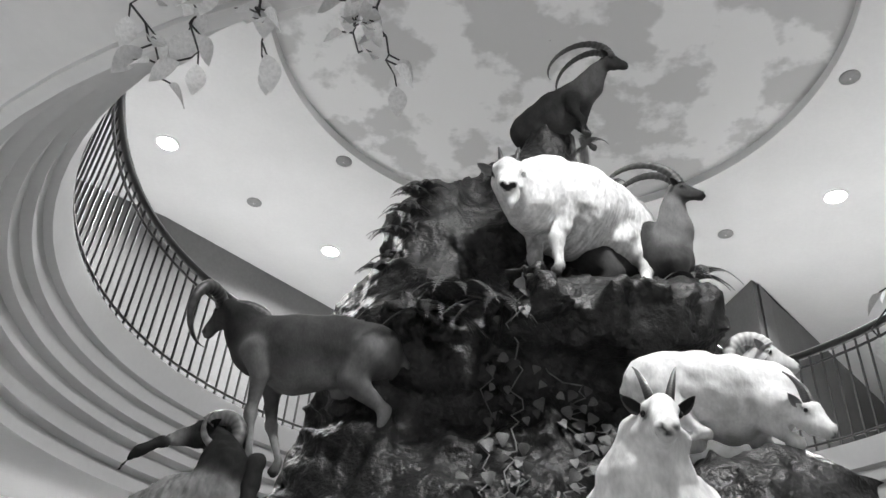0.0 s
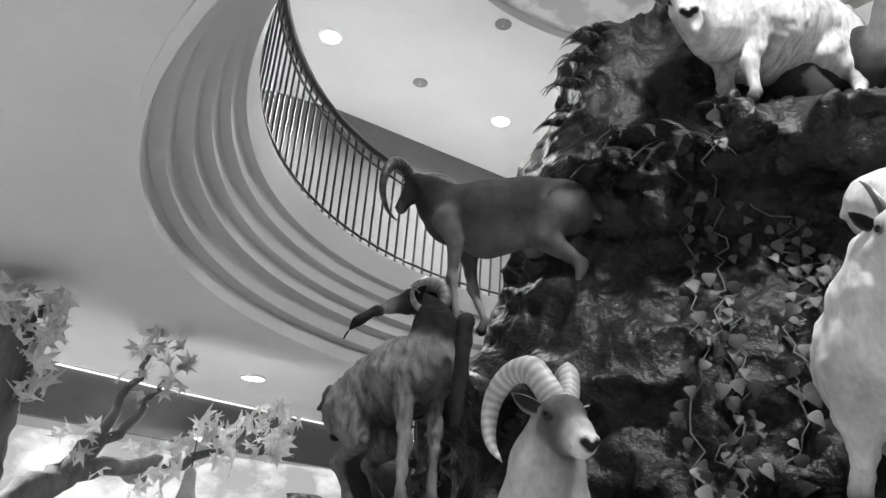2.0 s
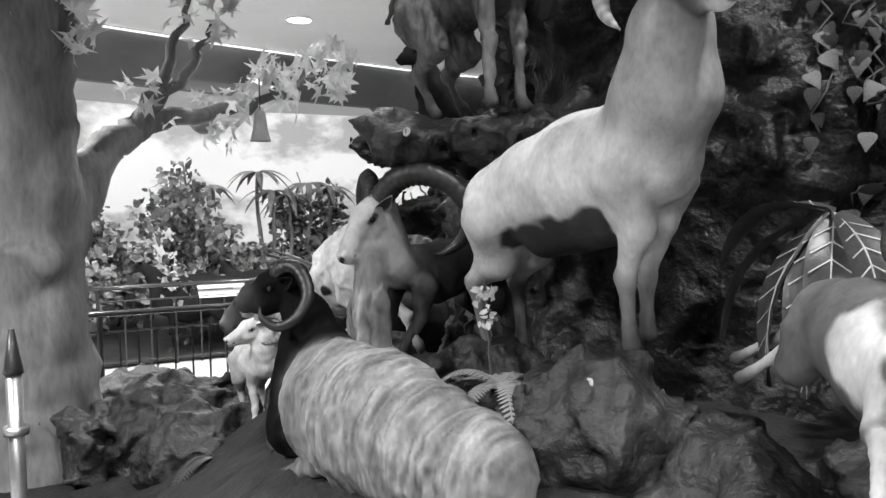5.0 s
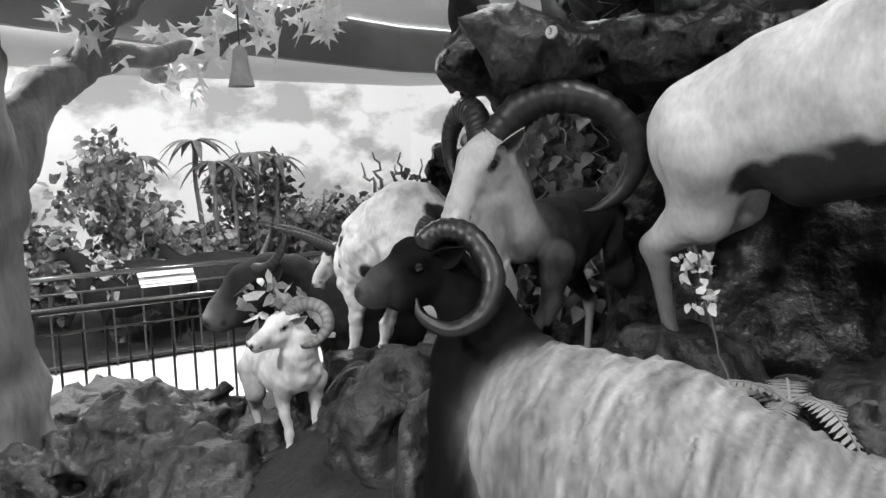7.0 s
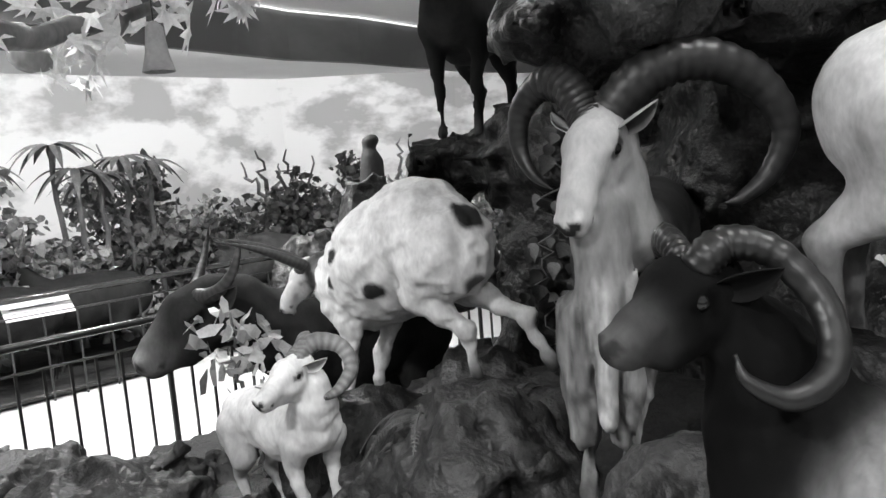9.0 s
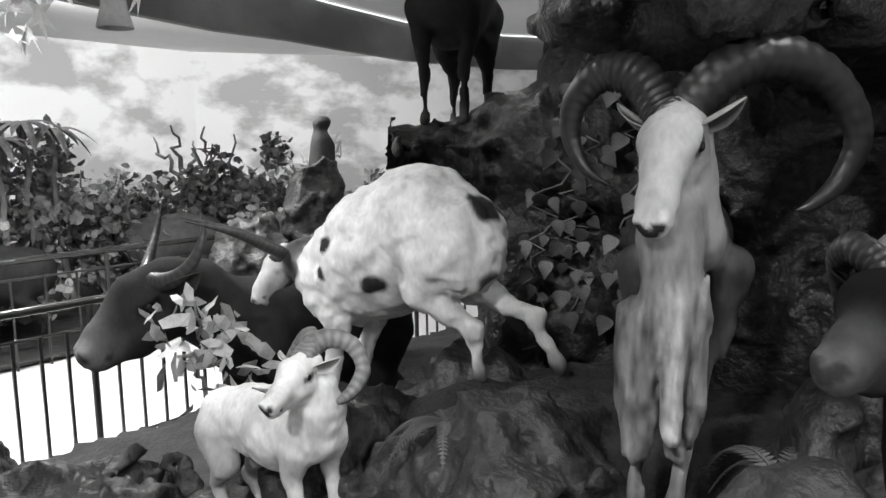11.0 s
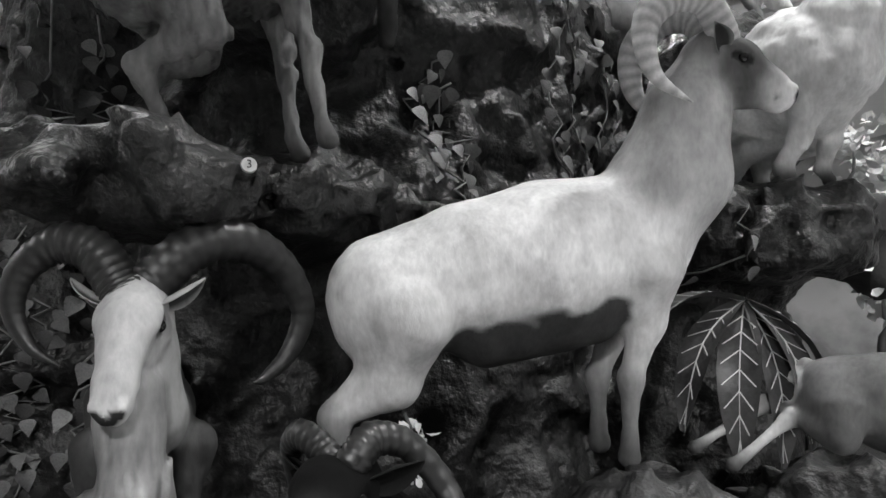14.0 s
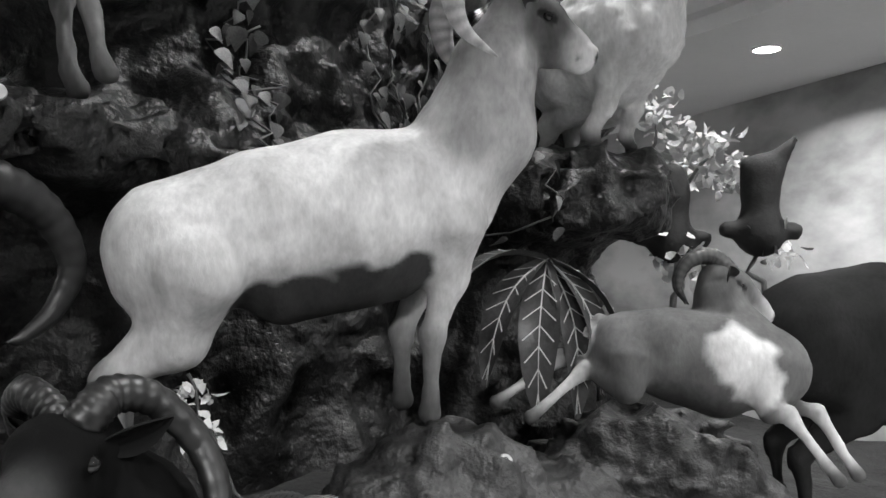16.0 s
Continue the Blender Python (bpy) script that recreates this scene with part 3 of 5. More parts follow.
    for sg in (1, -1):
        o = sd * sg
        marks += [(tuple(N - f * 0.004 * g - u * 0.000 * g + o * 0.024 * g), 0.021 * g, tone["nose"]), (tuple(N + f * 0.004 * g - u * 0.014 * g + o * 0.006 * g), 0.020 * g, tone["nose"])]
        marks += [(tuple(N - f * (0.010 + 0.022 * j) * g - u * 0.040 * g + o * (0.008 + 0.015 * j) * g), 0.010 * g, tone["nose"] * 1.5) for j in range(3)]
        marks += [(tuple(E + o * 0.076 * g + f * d * g), 0.019 * g, 0.25 * tone["brow"]) for d in (-0.014, 0.006, 0.024)]
    for c, r, val in marks:
        q = np.linalg.norm(V - np.array(c), axis=1) + 0.4 * r * vnoise(V, 24)
        k = np.clip((q - r) / (0.25 * r) + 1, 0, 1)
        C = val * (1 - k) + C * k
    C = C * (1 + 0.30 * vnoise(V, 5) + 0.28 * vnoise(V, 16) + 0.18 * vnoise(V, 44))
    if locks:
        W = strand_space(V, strand)
        hairy = np.clip(1.6 - 1.6 * np.linalg.norm(V - np.array(lock_at[0]), axis=1) / lock_at[1], 0, 1)
        C = C * np.clip(1 + min(1.0, locks / 0.014) * hairy * (0.5 * vnoise(W, 30) + 0.9 * vnoise(W, 80) + 0.8 * vnoise(W, 150)), 0.3, 2)
    verts, faces = [tuple(v) for v in V], [tuple(q) for q in Q]
    cols = list(C)
    # ears
    for sg in (1, -1):
        if not ear:
            continue
        o = sd * sg
        way = (o * earway[0] - f * earway[1] + u * earway[2]).normalized()
        ev, ef, inner = ear_skin(E - f * 0.055 * g + u * 0.0 * g + o * 0.062 * g, way, (f * 0.7 + o * 0.35 - u * 0.2).normalized(), 0.125 * g * ear, 0.034 * g * ear)
        n0 = len(verts)
        verts += [tuple(v) for v in ev]
        cols += [tone["inside"] * 0.45 if i else tone["ear"] for i in inner]
        faces += [tuple(n0 + k for k in q) for q in ef]
    nbody = len(faces)
    # eyes
    for sg in (1, -1):
        c = E + sd * sg * 0.070 * g + f * 0.006 * g + u * 0.002 * g
        n0 = len(verts)
        r = 0.0175 * g
        for i in range(7):
            th = math.pi * i / 6
            for k in range(10):
                ph = 2 * math.pi * k / 10
                verts.append(tuple(c + Vector((math.sin(th) * math.cos(ph), math.sin(th) * math.sin(ph), math.cos(th))) * r))
                cols.append(0.008)
        for i in range(6):
            for k in range(10):
                faces.append((n0 + i * 10 + k, n0 + i * 10 + (k + 1) % 10, n0 + (i + 1) * 10 + (k + 1) % 10, n0 + (i + 1) * 10 + k))
    neye = len(faces)
    # horns
    lines = []
    for kind, radius, a0, a1, r0, out, lift in horns or ():
        for sg in (1, -1):
            o = sd * sg
            base = E - f * 0.045 * g + u * 0.040 * g + o * 0.036 * g
            if kind == "spread":
                e1, e2, drift = (o * 0.9 + bk * 0.42).normalized(), (Z * 0.93 + bk * 0.25).normalized(), bk * out
            else:
                e1, e2, drift = (bk * 0.6 - f * 0.4).normalized(), (Z * 0.6 + u * 0.4).normalized(), o * out
            lines.append((horn_points(base, e1, e2, radius, a0, a1, drift, 90), r0, 1.3, 16, lift * 2))
    for pts, r0, power, rings, lift, *single in paths:
        pts = [Vector(p) for p in pts]
        root = E - f * 0.03 * g + u * 0.01 * g
        pts = [root + (pts[0] - root) * 0.25] + pts
        for flip in (False,) if single else (False, True):
            q = [p - sd * 2 * (p - E).dot(sd) for p in pts] if flip else pts
            lines.append((smooth_line(q, 100), r0, power, rings, lift))
    for pts, r0, power, rings, lift in lines:
        tv, tf, tt = horn_skin(pts, r0, power, rings, lift)
        n0 = len(verts)
        verts += [tuple(v) for v in tv]
        cols += [tone["horn"] * t for t in tt]
        faces += [tuple(n0 + k for k in q) for q in tf]
    nhorn = len(faces)
    me = bpy.data.meshes.new(name)
    me.from_pydata(verts, [], faces)
    ca = me.color_attributes.new("coat", "FLOAT_COLOR", "POINT")
    cc = np.clip(np.array(cols, np.float32), 0, 0.85)
    ca.data.foreach_set("color", np.stack([cc, cc, cc, np.ones_like(cc)], 1).ravel())
    me.materials.append(COAT)
    me.materials.append(GLOSSHORN)
    me.materials.append(EYE)
    mi = np.zeros(len(faces), np.int32)
    mi[nbody:neye] = 2
    mi[neye:nhorn] = 1
    me.polygons.foreach_set("material_index", mi)
    me.shade_smooth()
    ob = new(name, me)
    return tagged(ob, label, category, group)


GLOSSHORN = shade("horn", 0.12, 0.42, 14, 0.3, 0.12, 90, attr="coat", relief=0.006)
EYE = shade("glass_eye", 0.008, 0.05, 14, 0.1, 0.0, 70)

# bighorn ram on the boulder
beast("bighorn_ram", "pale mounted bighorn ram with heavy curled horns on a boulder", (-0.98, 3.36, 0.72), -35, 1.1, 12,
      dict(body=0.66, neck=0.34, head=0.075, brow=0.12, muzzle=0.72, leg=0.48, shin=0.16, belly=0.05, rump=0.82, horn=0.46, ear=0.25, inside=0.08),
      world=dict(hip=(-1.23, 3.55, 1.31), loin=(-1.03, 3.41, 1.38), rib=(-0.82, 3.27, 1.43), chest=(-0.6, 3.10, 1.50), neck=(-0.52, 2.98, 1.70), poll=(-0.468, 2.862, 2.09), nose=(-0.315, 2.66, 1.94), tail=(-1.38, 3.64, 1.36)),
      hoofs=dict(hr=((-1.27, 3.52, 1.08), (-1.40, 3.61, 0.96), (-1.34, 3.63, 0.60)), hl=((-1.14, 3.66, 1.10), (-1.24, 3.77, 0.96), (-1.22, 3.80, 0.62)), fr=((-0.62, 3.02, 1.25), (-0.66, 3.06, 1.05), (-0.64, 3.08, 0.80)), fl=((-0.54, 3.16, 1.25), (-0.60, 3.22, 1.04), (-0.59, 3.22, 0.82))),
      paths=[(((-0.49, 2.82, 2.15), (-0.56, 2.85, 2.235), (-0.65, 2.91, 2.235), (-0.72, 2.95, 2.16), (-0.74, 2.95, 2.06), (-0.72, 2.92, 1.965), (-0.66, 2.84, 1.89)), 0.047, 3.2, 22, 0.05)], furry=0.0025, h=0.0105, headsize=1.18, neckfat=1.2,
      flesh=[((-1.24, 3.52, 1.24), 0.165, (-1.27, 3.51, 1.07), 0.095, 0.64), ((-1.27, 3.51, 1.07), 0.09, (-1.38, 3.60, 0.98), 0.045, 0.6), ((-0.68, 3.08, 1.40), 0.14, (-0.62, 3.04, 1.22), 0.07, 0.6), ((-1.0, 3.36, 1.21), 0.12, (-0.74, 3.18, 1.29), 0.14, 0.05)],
      # dark belly coat; its four low spots also paint in underside shade
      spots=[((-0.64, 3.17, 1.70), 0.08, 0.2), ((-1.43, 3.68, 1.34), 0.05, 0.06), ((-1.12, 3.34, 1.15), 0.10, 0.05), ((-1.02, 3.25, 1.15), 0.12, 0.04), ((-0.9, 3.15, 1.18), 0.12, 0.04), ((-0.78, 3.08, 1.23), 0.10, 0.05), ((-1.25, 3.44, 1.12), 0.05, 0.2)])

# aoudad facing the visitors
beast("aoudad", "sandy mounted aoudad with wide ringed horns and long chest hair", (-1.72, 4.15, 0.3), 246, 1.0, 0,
      # body and upper legs toned dark for the shade behind the chest
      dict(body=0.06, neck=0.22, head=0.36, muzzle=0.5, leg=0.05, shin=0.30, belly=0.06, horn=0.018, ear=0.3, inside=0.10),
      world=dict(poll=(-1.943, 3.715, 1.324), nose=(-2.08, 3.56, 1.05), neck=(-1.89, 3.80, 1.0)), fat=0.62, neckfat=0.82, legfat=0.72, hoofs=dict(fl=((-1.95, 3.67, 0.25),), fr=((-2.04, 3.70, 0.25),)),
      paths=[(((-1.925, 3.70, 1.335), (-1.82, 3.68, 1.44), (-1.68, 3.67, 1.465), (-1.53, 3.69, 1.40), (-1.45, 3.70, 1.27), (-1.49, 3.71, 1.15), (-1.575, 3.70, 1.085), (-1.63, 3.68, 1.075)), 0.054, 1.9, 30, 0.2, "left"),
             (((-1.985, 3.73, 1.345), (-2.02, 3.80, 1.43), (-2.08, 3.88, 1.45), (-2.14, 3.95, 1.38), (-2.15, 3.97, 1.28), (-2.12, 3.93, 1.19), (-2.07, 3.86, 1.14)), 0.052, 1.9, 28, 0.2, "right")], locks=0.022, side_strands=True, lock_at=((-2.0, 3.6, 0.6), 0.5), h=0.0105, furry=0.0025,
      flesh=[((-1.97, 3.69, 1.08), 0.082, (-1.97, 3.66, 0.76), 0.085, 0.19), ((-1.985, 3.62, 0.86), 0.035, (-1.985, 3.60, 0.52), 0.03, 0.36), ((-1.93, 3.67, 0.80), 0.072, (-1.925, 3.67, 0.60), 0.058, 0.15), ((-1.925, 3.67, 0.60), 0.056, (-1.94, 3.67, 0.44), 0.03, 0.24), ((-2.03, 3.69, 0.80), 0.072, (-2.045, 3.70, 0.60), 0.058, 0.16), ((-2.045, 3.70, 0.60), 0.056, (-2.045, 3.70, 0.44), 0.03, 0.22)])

# dark-headed ram lying down, long pale fleece
beast("resting_ram", "resting mounted ram with black head and long pale fleece", (-1.47, 2.70, 0.22), 155, 1.0, 0,
      dict(body=0.20, neck=0.003, head=0.003, muzzle=0.08, leg=0.14, shin=0.05, belly=0.20, horn=0.006, ear=0.008),
      world=dict(hip=(-1.08, 2.55, 0.44), loin=(-1.28, 2.60, 0.50), rib=(-1.48, 2.66, 0.56), chest=(-1.66, 2.72, 0.61), neck=(-1.79, 2.86, 0.74), poll=(-1.96, 2.872, 1.018), nose=(-2.145, 2.78, 0.945), tail=(-0.88, 2.5, 0.42)),
      paths=[(((-1.975, 2.825, 1.06), (-1.93, 2.83, 1.085), (-1.865, 2.815, 1.065), (-1.81, 2.775, 0.985), (-1.825, 2.72, 0.905), (-1.895, 2.695, 0.87), (-1.96, 2.69, 0.90), (-1.975, 2.70, 0.94)), 0.026, 3.0, 26, 0.16, "left"),
             (((-1.995, 2.875, 1.06), (-2.0, 2.93, 1.085), (-1.99, 2.98, 1.06), (-1.965, 3.0, 0.99), (-1.97, 2.97, 0.91), (-2.0, 2.93, 0.89)), 0.026, 3.0, 26, 0.16, "right")], folded=True, fat=1.12, neckfat=0.85, headsize=1.25, locks=0.016, lock_at=((-1.35, 2.62, 0.5), 0.8), h=0.010, furry=0.008,
      flesh=[((-1.88, 2.87, 0.88), 0.085, (-1.86, 2.77, 0.48), 0.13, 0.003)])

# small white ram
beast("white_ram", "small white mounted ram with spiral horns", (-3.02, 4.26, -0.10), -48, 0.60, 0,
      dict(body=0.66, neck=0.6, head=0.7, muzzle=0.72, leg=0.45, shin=0.5, belly=0.6, horn=0.2, ear=0.5),
      world=dict(hip=(-3.24, 4.46, 0.33), loin=(-3.14, 4.38, 0.35), rib=(-3.04, 4.28, 0.35), chest=(-2.93, 4.19, 0.36), neck=(-2.91, 4.15, 0.44), poll=(-2.94, 4.128, 0.602), nose=(-3.05, 3.95, 0.52)),
      paths=[(((-2.94, 4.14, 0.63), (-2.88, 4.17, 0.665), (-2.80, 4.18, 0.64), (-2.765, 4.15, 0.57), (-2.80, 4.10, 0.515), (-2.84, 4.05, 0.50), (-2.83, 3.99, 0.52)), 0.030, 2.2, 22, 0.10)],
      fat=0.92, h=0.0095, furry=0.006, headsize=1.05)

# piebald sheep seen from behind
rs = np.random.RandomState(3)
beast("piebald_sheep", "woolly white mounted sheep with black spots and long horns", (-2.62, 4.72, 0.2), 141, 0.92, 0,
      dict(body=0.66, neck=0.05, head=0.6, muzzle=0.7, leg=0.6, shin=0.62, belly=0.4, horn=0.05, rump=0.6, ear=0.05),
      world=dict(hip=(-2.42, 4.56, 0.91), loin=(-2.52, 4.68, 0.97), rib=(-2.66, 4.80, 0.86), chest=(-2.80, 4.94, 0.74), neck=(-2.93, 5.06, 0.74), poll=(-3.085, 5.17, 0.80), nose=(-3.23, 5.12, 0.61), tail=(-2.34, 4.46, 0.92)),
      hoofs=dict(hl=((-2.36, 4.50, 0.6), (-2.33, 4.52, 0.40)), hr=((-2.12, 4.52, 0.62), (-2.03, 4.50, 0.42))),
      paths=[(((-3.10, 5.08, 0.82), (-3.19, 5.02, 0.88), (-3.29, 4.965, 0.93), (-3.45, 4.92, 0.98)), 0.036, 1.4, 24, 0.10), (((-3.06, 5.09, 0.80), (-3.0, 5.08, 0.77), (-2.945, 5.04, 0.70), (-2.95, 4.99, 0.63), (-2.99, 4.96, 0.61)), 0.026, 1.6, 16, 0.10)], fat=1.22, h=0.012, furry=0.015,
      spots=[((-2.3, 4.44, 1.06), 0.085, 0.03), ((-2.72, 4.56, 0.74), 0.06, 0.03), ((-2.78, 4.62, 0.92), 0.03, 0.04), ((-2.62, 4.50, 0.92), 0.025, 0.04), ((-2.9, 4.70, 0.9), 0.04, 0.03), ((-2.92, 4.72, 0.78), 0.035, 0.03), ((-2.3, 4.4, 0.75), 0.07, 0.12), ((-3.1, 5.02, 0.74), 0.05, 0.03), ((-2.85, 4.66, 0.66), 0.03, 0.04)])

# wild ox lowering its head over the railing side
beast("wild_ox", "dark brown mounted wild ox with lowered head and curved horns", (-3.05, 6.0, -0.68), 222, 1.35, 0,
      dict(body=0.03, neck=0.035, head=0.035, muzzle=0.15, leg=0.03, belly=0.05, horn=0.05, rump=0.05, ear=0.08),
      world=dict(chest=(-3.35, 5.72, 0.36), neck=(-3.5, 5.6, 0.48), poll=(-3.68, 5.45, 0.64), nose=(-4.02, 5.22, 0.36)),
      horns=[("spread", 0.2, -100, 45, 0.04, 0.02, 0.02)], h=0.026, furry=0.004, headsize=1.25, group="mounted wild cattle")

# markhor on the ledge, head turned
beast("markhor", "shaggy mounted goat with dark chest and curled horns on a ledge", (-1.50, 3.92, 1.78), -25, 0.98, 6,
      dict(body=0.2, neck=0.02, head=0.02, muzzle=0.3, leg=0.16, shin=0.2, belly=0.05, rump=0.12, horn=0.13),
      world=dict(hip=(-1.78, 4.04, 2.32), loin=(-1.64, 4.02, 2.42), rib=(-1.48, 3.98, 2.48), chest=(-1.34, 3.94, 2.55), neck=(-1.30, 3.95, 2.74), poll=(-1.42, 4.03, 2.98), nose=(-1.66, 3.97, 2.90)),
      hoofs=dict(fr=((-1.34, 3.72, 1.80),), fl=((-1.25, 4.0, 1.80),), hr=((-1.72, 3.98, 1.78),), hl=((-1.62, 4.18, 1.80),)),
      horns=[("curl", 0.095, 140, -240, 0.045, 0.14, 0.03)], locks=0.025, lock_at=((-1.55, 4.0, 2.3), 0.6), h=0.015, furry=0.01,
      extra=[((0.58, 0.0, 0.9), 0.05, (0.5, 0.0, 0.35), 0.03, 0.03)], flesh=[((-1.66, 3.92, 2.86), 0.035, (-1.77, 3.90, 2.80), 0.03, 0.03), ((-1.77, 3.90, 2.80), 0.028, (-1.85, 3.90, 2.69), 0.010, 0.02)])

# brown aoudad higher up
beast("brown_aoudad", "brown mounted aoudad with swept horns on a rock ledge", (-1.0, 4.2, 2.87), 182, 1.04, 0,
      dict(body=0.05, neck=0.03, head=0.04, muzzle=0.12, leg=0.15, shin=0.28, belly=0.20, rump=0.12, horn=0.05),
      world=dict(poll=(-1.55, 4.08, 3.80), nose=(-1.72, 4.22, 3.66), neck=(-1.42, 4.15, 3.66)),
      hoofs=dict(hl=((-0.57, 4.24, 2.93),), hr=((-0.85, 4.34, 2.96),), fl=((-1.27, 4.14, 2.84),), fr=((-1.12, 4.28, 2.84),)), horns=[("spread", 0.19, 125, -100, 0.044, 0.1, 0.05)], h=0.02, furry=0.003)

# white mountain goats
beast("white_goat", "thick-coated white mounted goat with short dark horns on a ledge", (0.72, 4.38, 4.16), 214, 1.06, 0,
      dict(body=0.74, belly=0.6, horn=0.05, muzzle=0.72, leg=0.66, shin=0.7, ear=0.4), world=dict(poll=(0.17, 3.96, 4.93), nose=(0.16, 3.74, 4.62), neck=(0.36, 4.10, 4.74)),
      hoofs=dict(fl=((0.50, 4.02, 4.16),), fr=((0.38, 4.25, 4.16),), hl=((1.1, 4.22, 4.17),), hr=((0.88, 4.40, 4.17),)),
      horns=[("scim", 0.26, 165, 105, 0.022, 0.03, 0.02)], fat=1.5, legfat=1.45, neckfat=1.35, headsize=1.2, locks=0.009, lock_at=((0.72, 4.38, 4.6), 0.9), h=0.015, furry=0.010, flesh=[((0.2, 3.84, 4.62), 0.05, (0.19, 3.8, 4.50), 0.025, 0.7)])
beast("white_goat", "white mounted goat standing upright with dark muzzle and ears", (0.68, 3.02, 1.80), -88, 0.95, 14,
      dict(body=0.76, belly=0.7, horn=0.05, muzzle=0.6, leg=0.7, shin=0.7, ear=0.10, inside=0.05),
      world=dict(hip=(0.84, 3.20, 2.22), loin=(0.80, 3.09, 2.27), rib=(0.74, 2.97, 2.30), chest=(0.69, 2.86, 2.32), neck=(0.67, 2.78, 2.46), poll=(0.70, 2.63, 2.69), nose=(0.67, 2.42, 2.54)),
      hoofs=dict(fl=((0.86, 2.90, 1.82),), fr=((0.56, 2.98, 1.80),), hl=((1.0, 3.2, 1.80),), hr=((0.82, 3.28, 1.80),)),
      horns=[("scim", 0.24, 165, 115, 0.02, 0.05, 0.02)], headsize=1.15, fat=1.35, legfat=1.5, neckfat=1.35, h=0.013, furry=0.010, earway=(0.8, 0.4, 0.35))
beast("white_goat", "white mounted goat lying with its head lowered over the rock", (1.2, 3.62, 2.66), -8, 0.8, -6,
      dict(body=0.76, belly=0.7, horn=0.05, muzzle=0.55, leg=0.7, shin=0.7, ear=0.5), world=dict(poll=(1.58, 3.40, 3.08), nose=(1.68, 3.30, 2.90), neck=(1.48, 3.46, 3.1)),
      folded=True, horns=[("scim", 0.2, 165, 110, 0.02, 0.03, 0.02)], fat=1.2, h=0.02, furry=0.012)

# ibex on the summit and behind the shoulder
beast("ibex", "brown mounted ibex with long ringed horns on the summit", (0.62, 4.6, 5.62), -25, 0.85, 20,
      dict(body=0.03, neck=0.08, head=0.03, muzzle=0.02, leg=0.02, belly=0.05, horn=0.04), world=dict(hip=(0.36, 4.74, 6.02), loin=(0.46, 4.68, 6.06), rib=(0.58, 4.6, 6.10), chest=(0.72, 4.5, 6.16), neck=(0.84, 4.4, 6.26), poll=(0.97, 4.28, 6.44), nose=(1.13, 4.20, 6.30), tail=(0.3, 4.8, 6.0)),
      drop=("hl", "hr"), horns=[("scim", 0.26, 155, -40, 0.034, 0.09, 0.12)], h=0.022, furry=0.004, extra=[((0.86, 0.0, 0.98), 0.03, (0.86, 0, 0.84), 0.012, 0.02)])
beast("ibex", "mounted ibex with pale throat and long horns behind the rock shoulder", (1.32, 4.5, 4.05), 0, 0.95, 18,
      dict(body=0.05, neck=0.2, head=0.06, muzzle=0.04, leg=0.06, belly=0.08, horn=0.05), world=dict(chest=(1.32, 4.36, 4.5), neck=(1.36, 4.28, 4.72), poll=(1.36, 4.16, 5.0), nose=(1.54, 4.08, 4.89)),
      horns=[("scim", 0.28, 155, -10, 0.034, 0.10, 0.10)], h=0.022, furry=0.004)
beast("mouflon", "mounted mouflon head with pale curled horn behind the goats", (1.5, 4.35, 2.45), -15, 0.9, 0,
      dict(body=0.2, neck=0.5, head=0.55, muzzle=0.6, leg=0.3, horn=0.5), world=dict(poll=(1.72, 4.1, 3.72), nose=(1.92, 4.02, 3.58), neck=(1.6, 4.2, 3.45)), horns=[("curl", 0.11, 140, -180, 0.045, 0.1, 0.04)], h=0.022)

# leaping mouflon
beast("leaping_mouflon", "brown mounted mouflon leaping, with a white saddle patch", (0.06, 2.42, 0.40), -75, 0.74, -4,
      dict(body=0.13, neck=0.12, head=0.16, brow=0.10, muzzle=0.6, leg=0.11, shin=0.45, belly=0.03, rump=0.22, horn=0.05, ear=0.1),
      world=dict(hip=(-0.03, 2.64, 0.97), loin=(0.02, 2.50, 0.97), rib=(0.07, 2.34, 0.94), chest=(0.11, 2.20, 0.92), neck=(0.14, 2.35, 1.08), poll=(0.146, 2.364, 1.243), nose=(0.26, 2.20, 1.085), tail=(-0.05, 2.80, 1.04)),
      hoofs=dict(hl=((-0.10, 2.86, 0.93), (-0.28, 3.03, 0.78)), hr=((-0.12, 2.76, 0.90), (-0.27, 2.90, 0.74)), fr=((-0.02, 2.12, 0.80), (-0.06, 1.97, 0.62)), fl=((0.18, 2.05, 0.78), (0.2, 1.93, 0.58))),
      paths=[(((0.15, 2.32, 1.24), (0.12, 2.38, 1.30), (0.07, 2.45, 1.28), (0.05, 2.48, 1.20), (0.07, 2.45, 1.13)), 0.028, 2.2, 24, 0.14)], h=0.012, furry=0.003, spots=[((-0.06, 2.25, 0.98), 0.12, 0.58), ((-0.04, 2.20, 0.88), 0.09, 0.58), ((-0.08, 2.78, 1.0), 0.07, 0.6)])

# dark chamois on the rear ledge
beast("dark_chamois", "very dark mounted goat standing on a low ledge", (-2.2, 5.98, 1.38), 250, 0.95, 0,
      dict(body=0.035, leg=0.02, shin=0.02, horn=0.03), h=0.024, furry=0.008, horns=[("scim", 0.2, 160, 60, 0.02, 0.03, 0.02)])

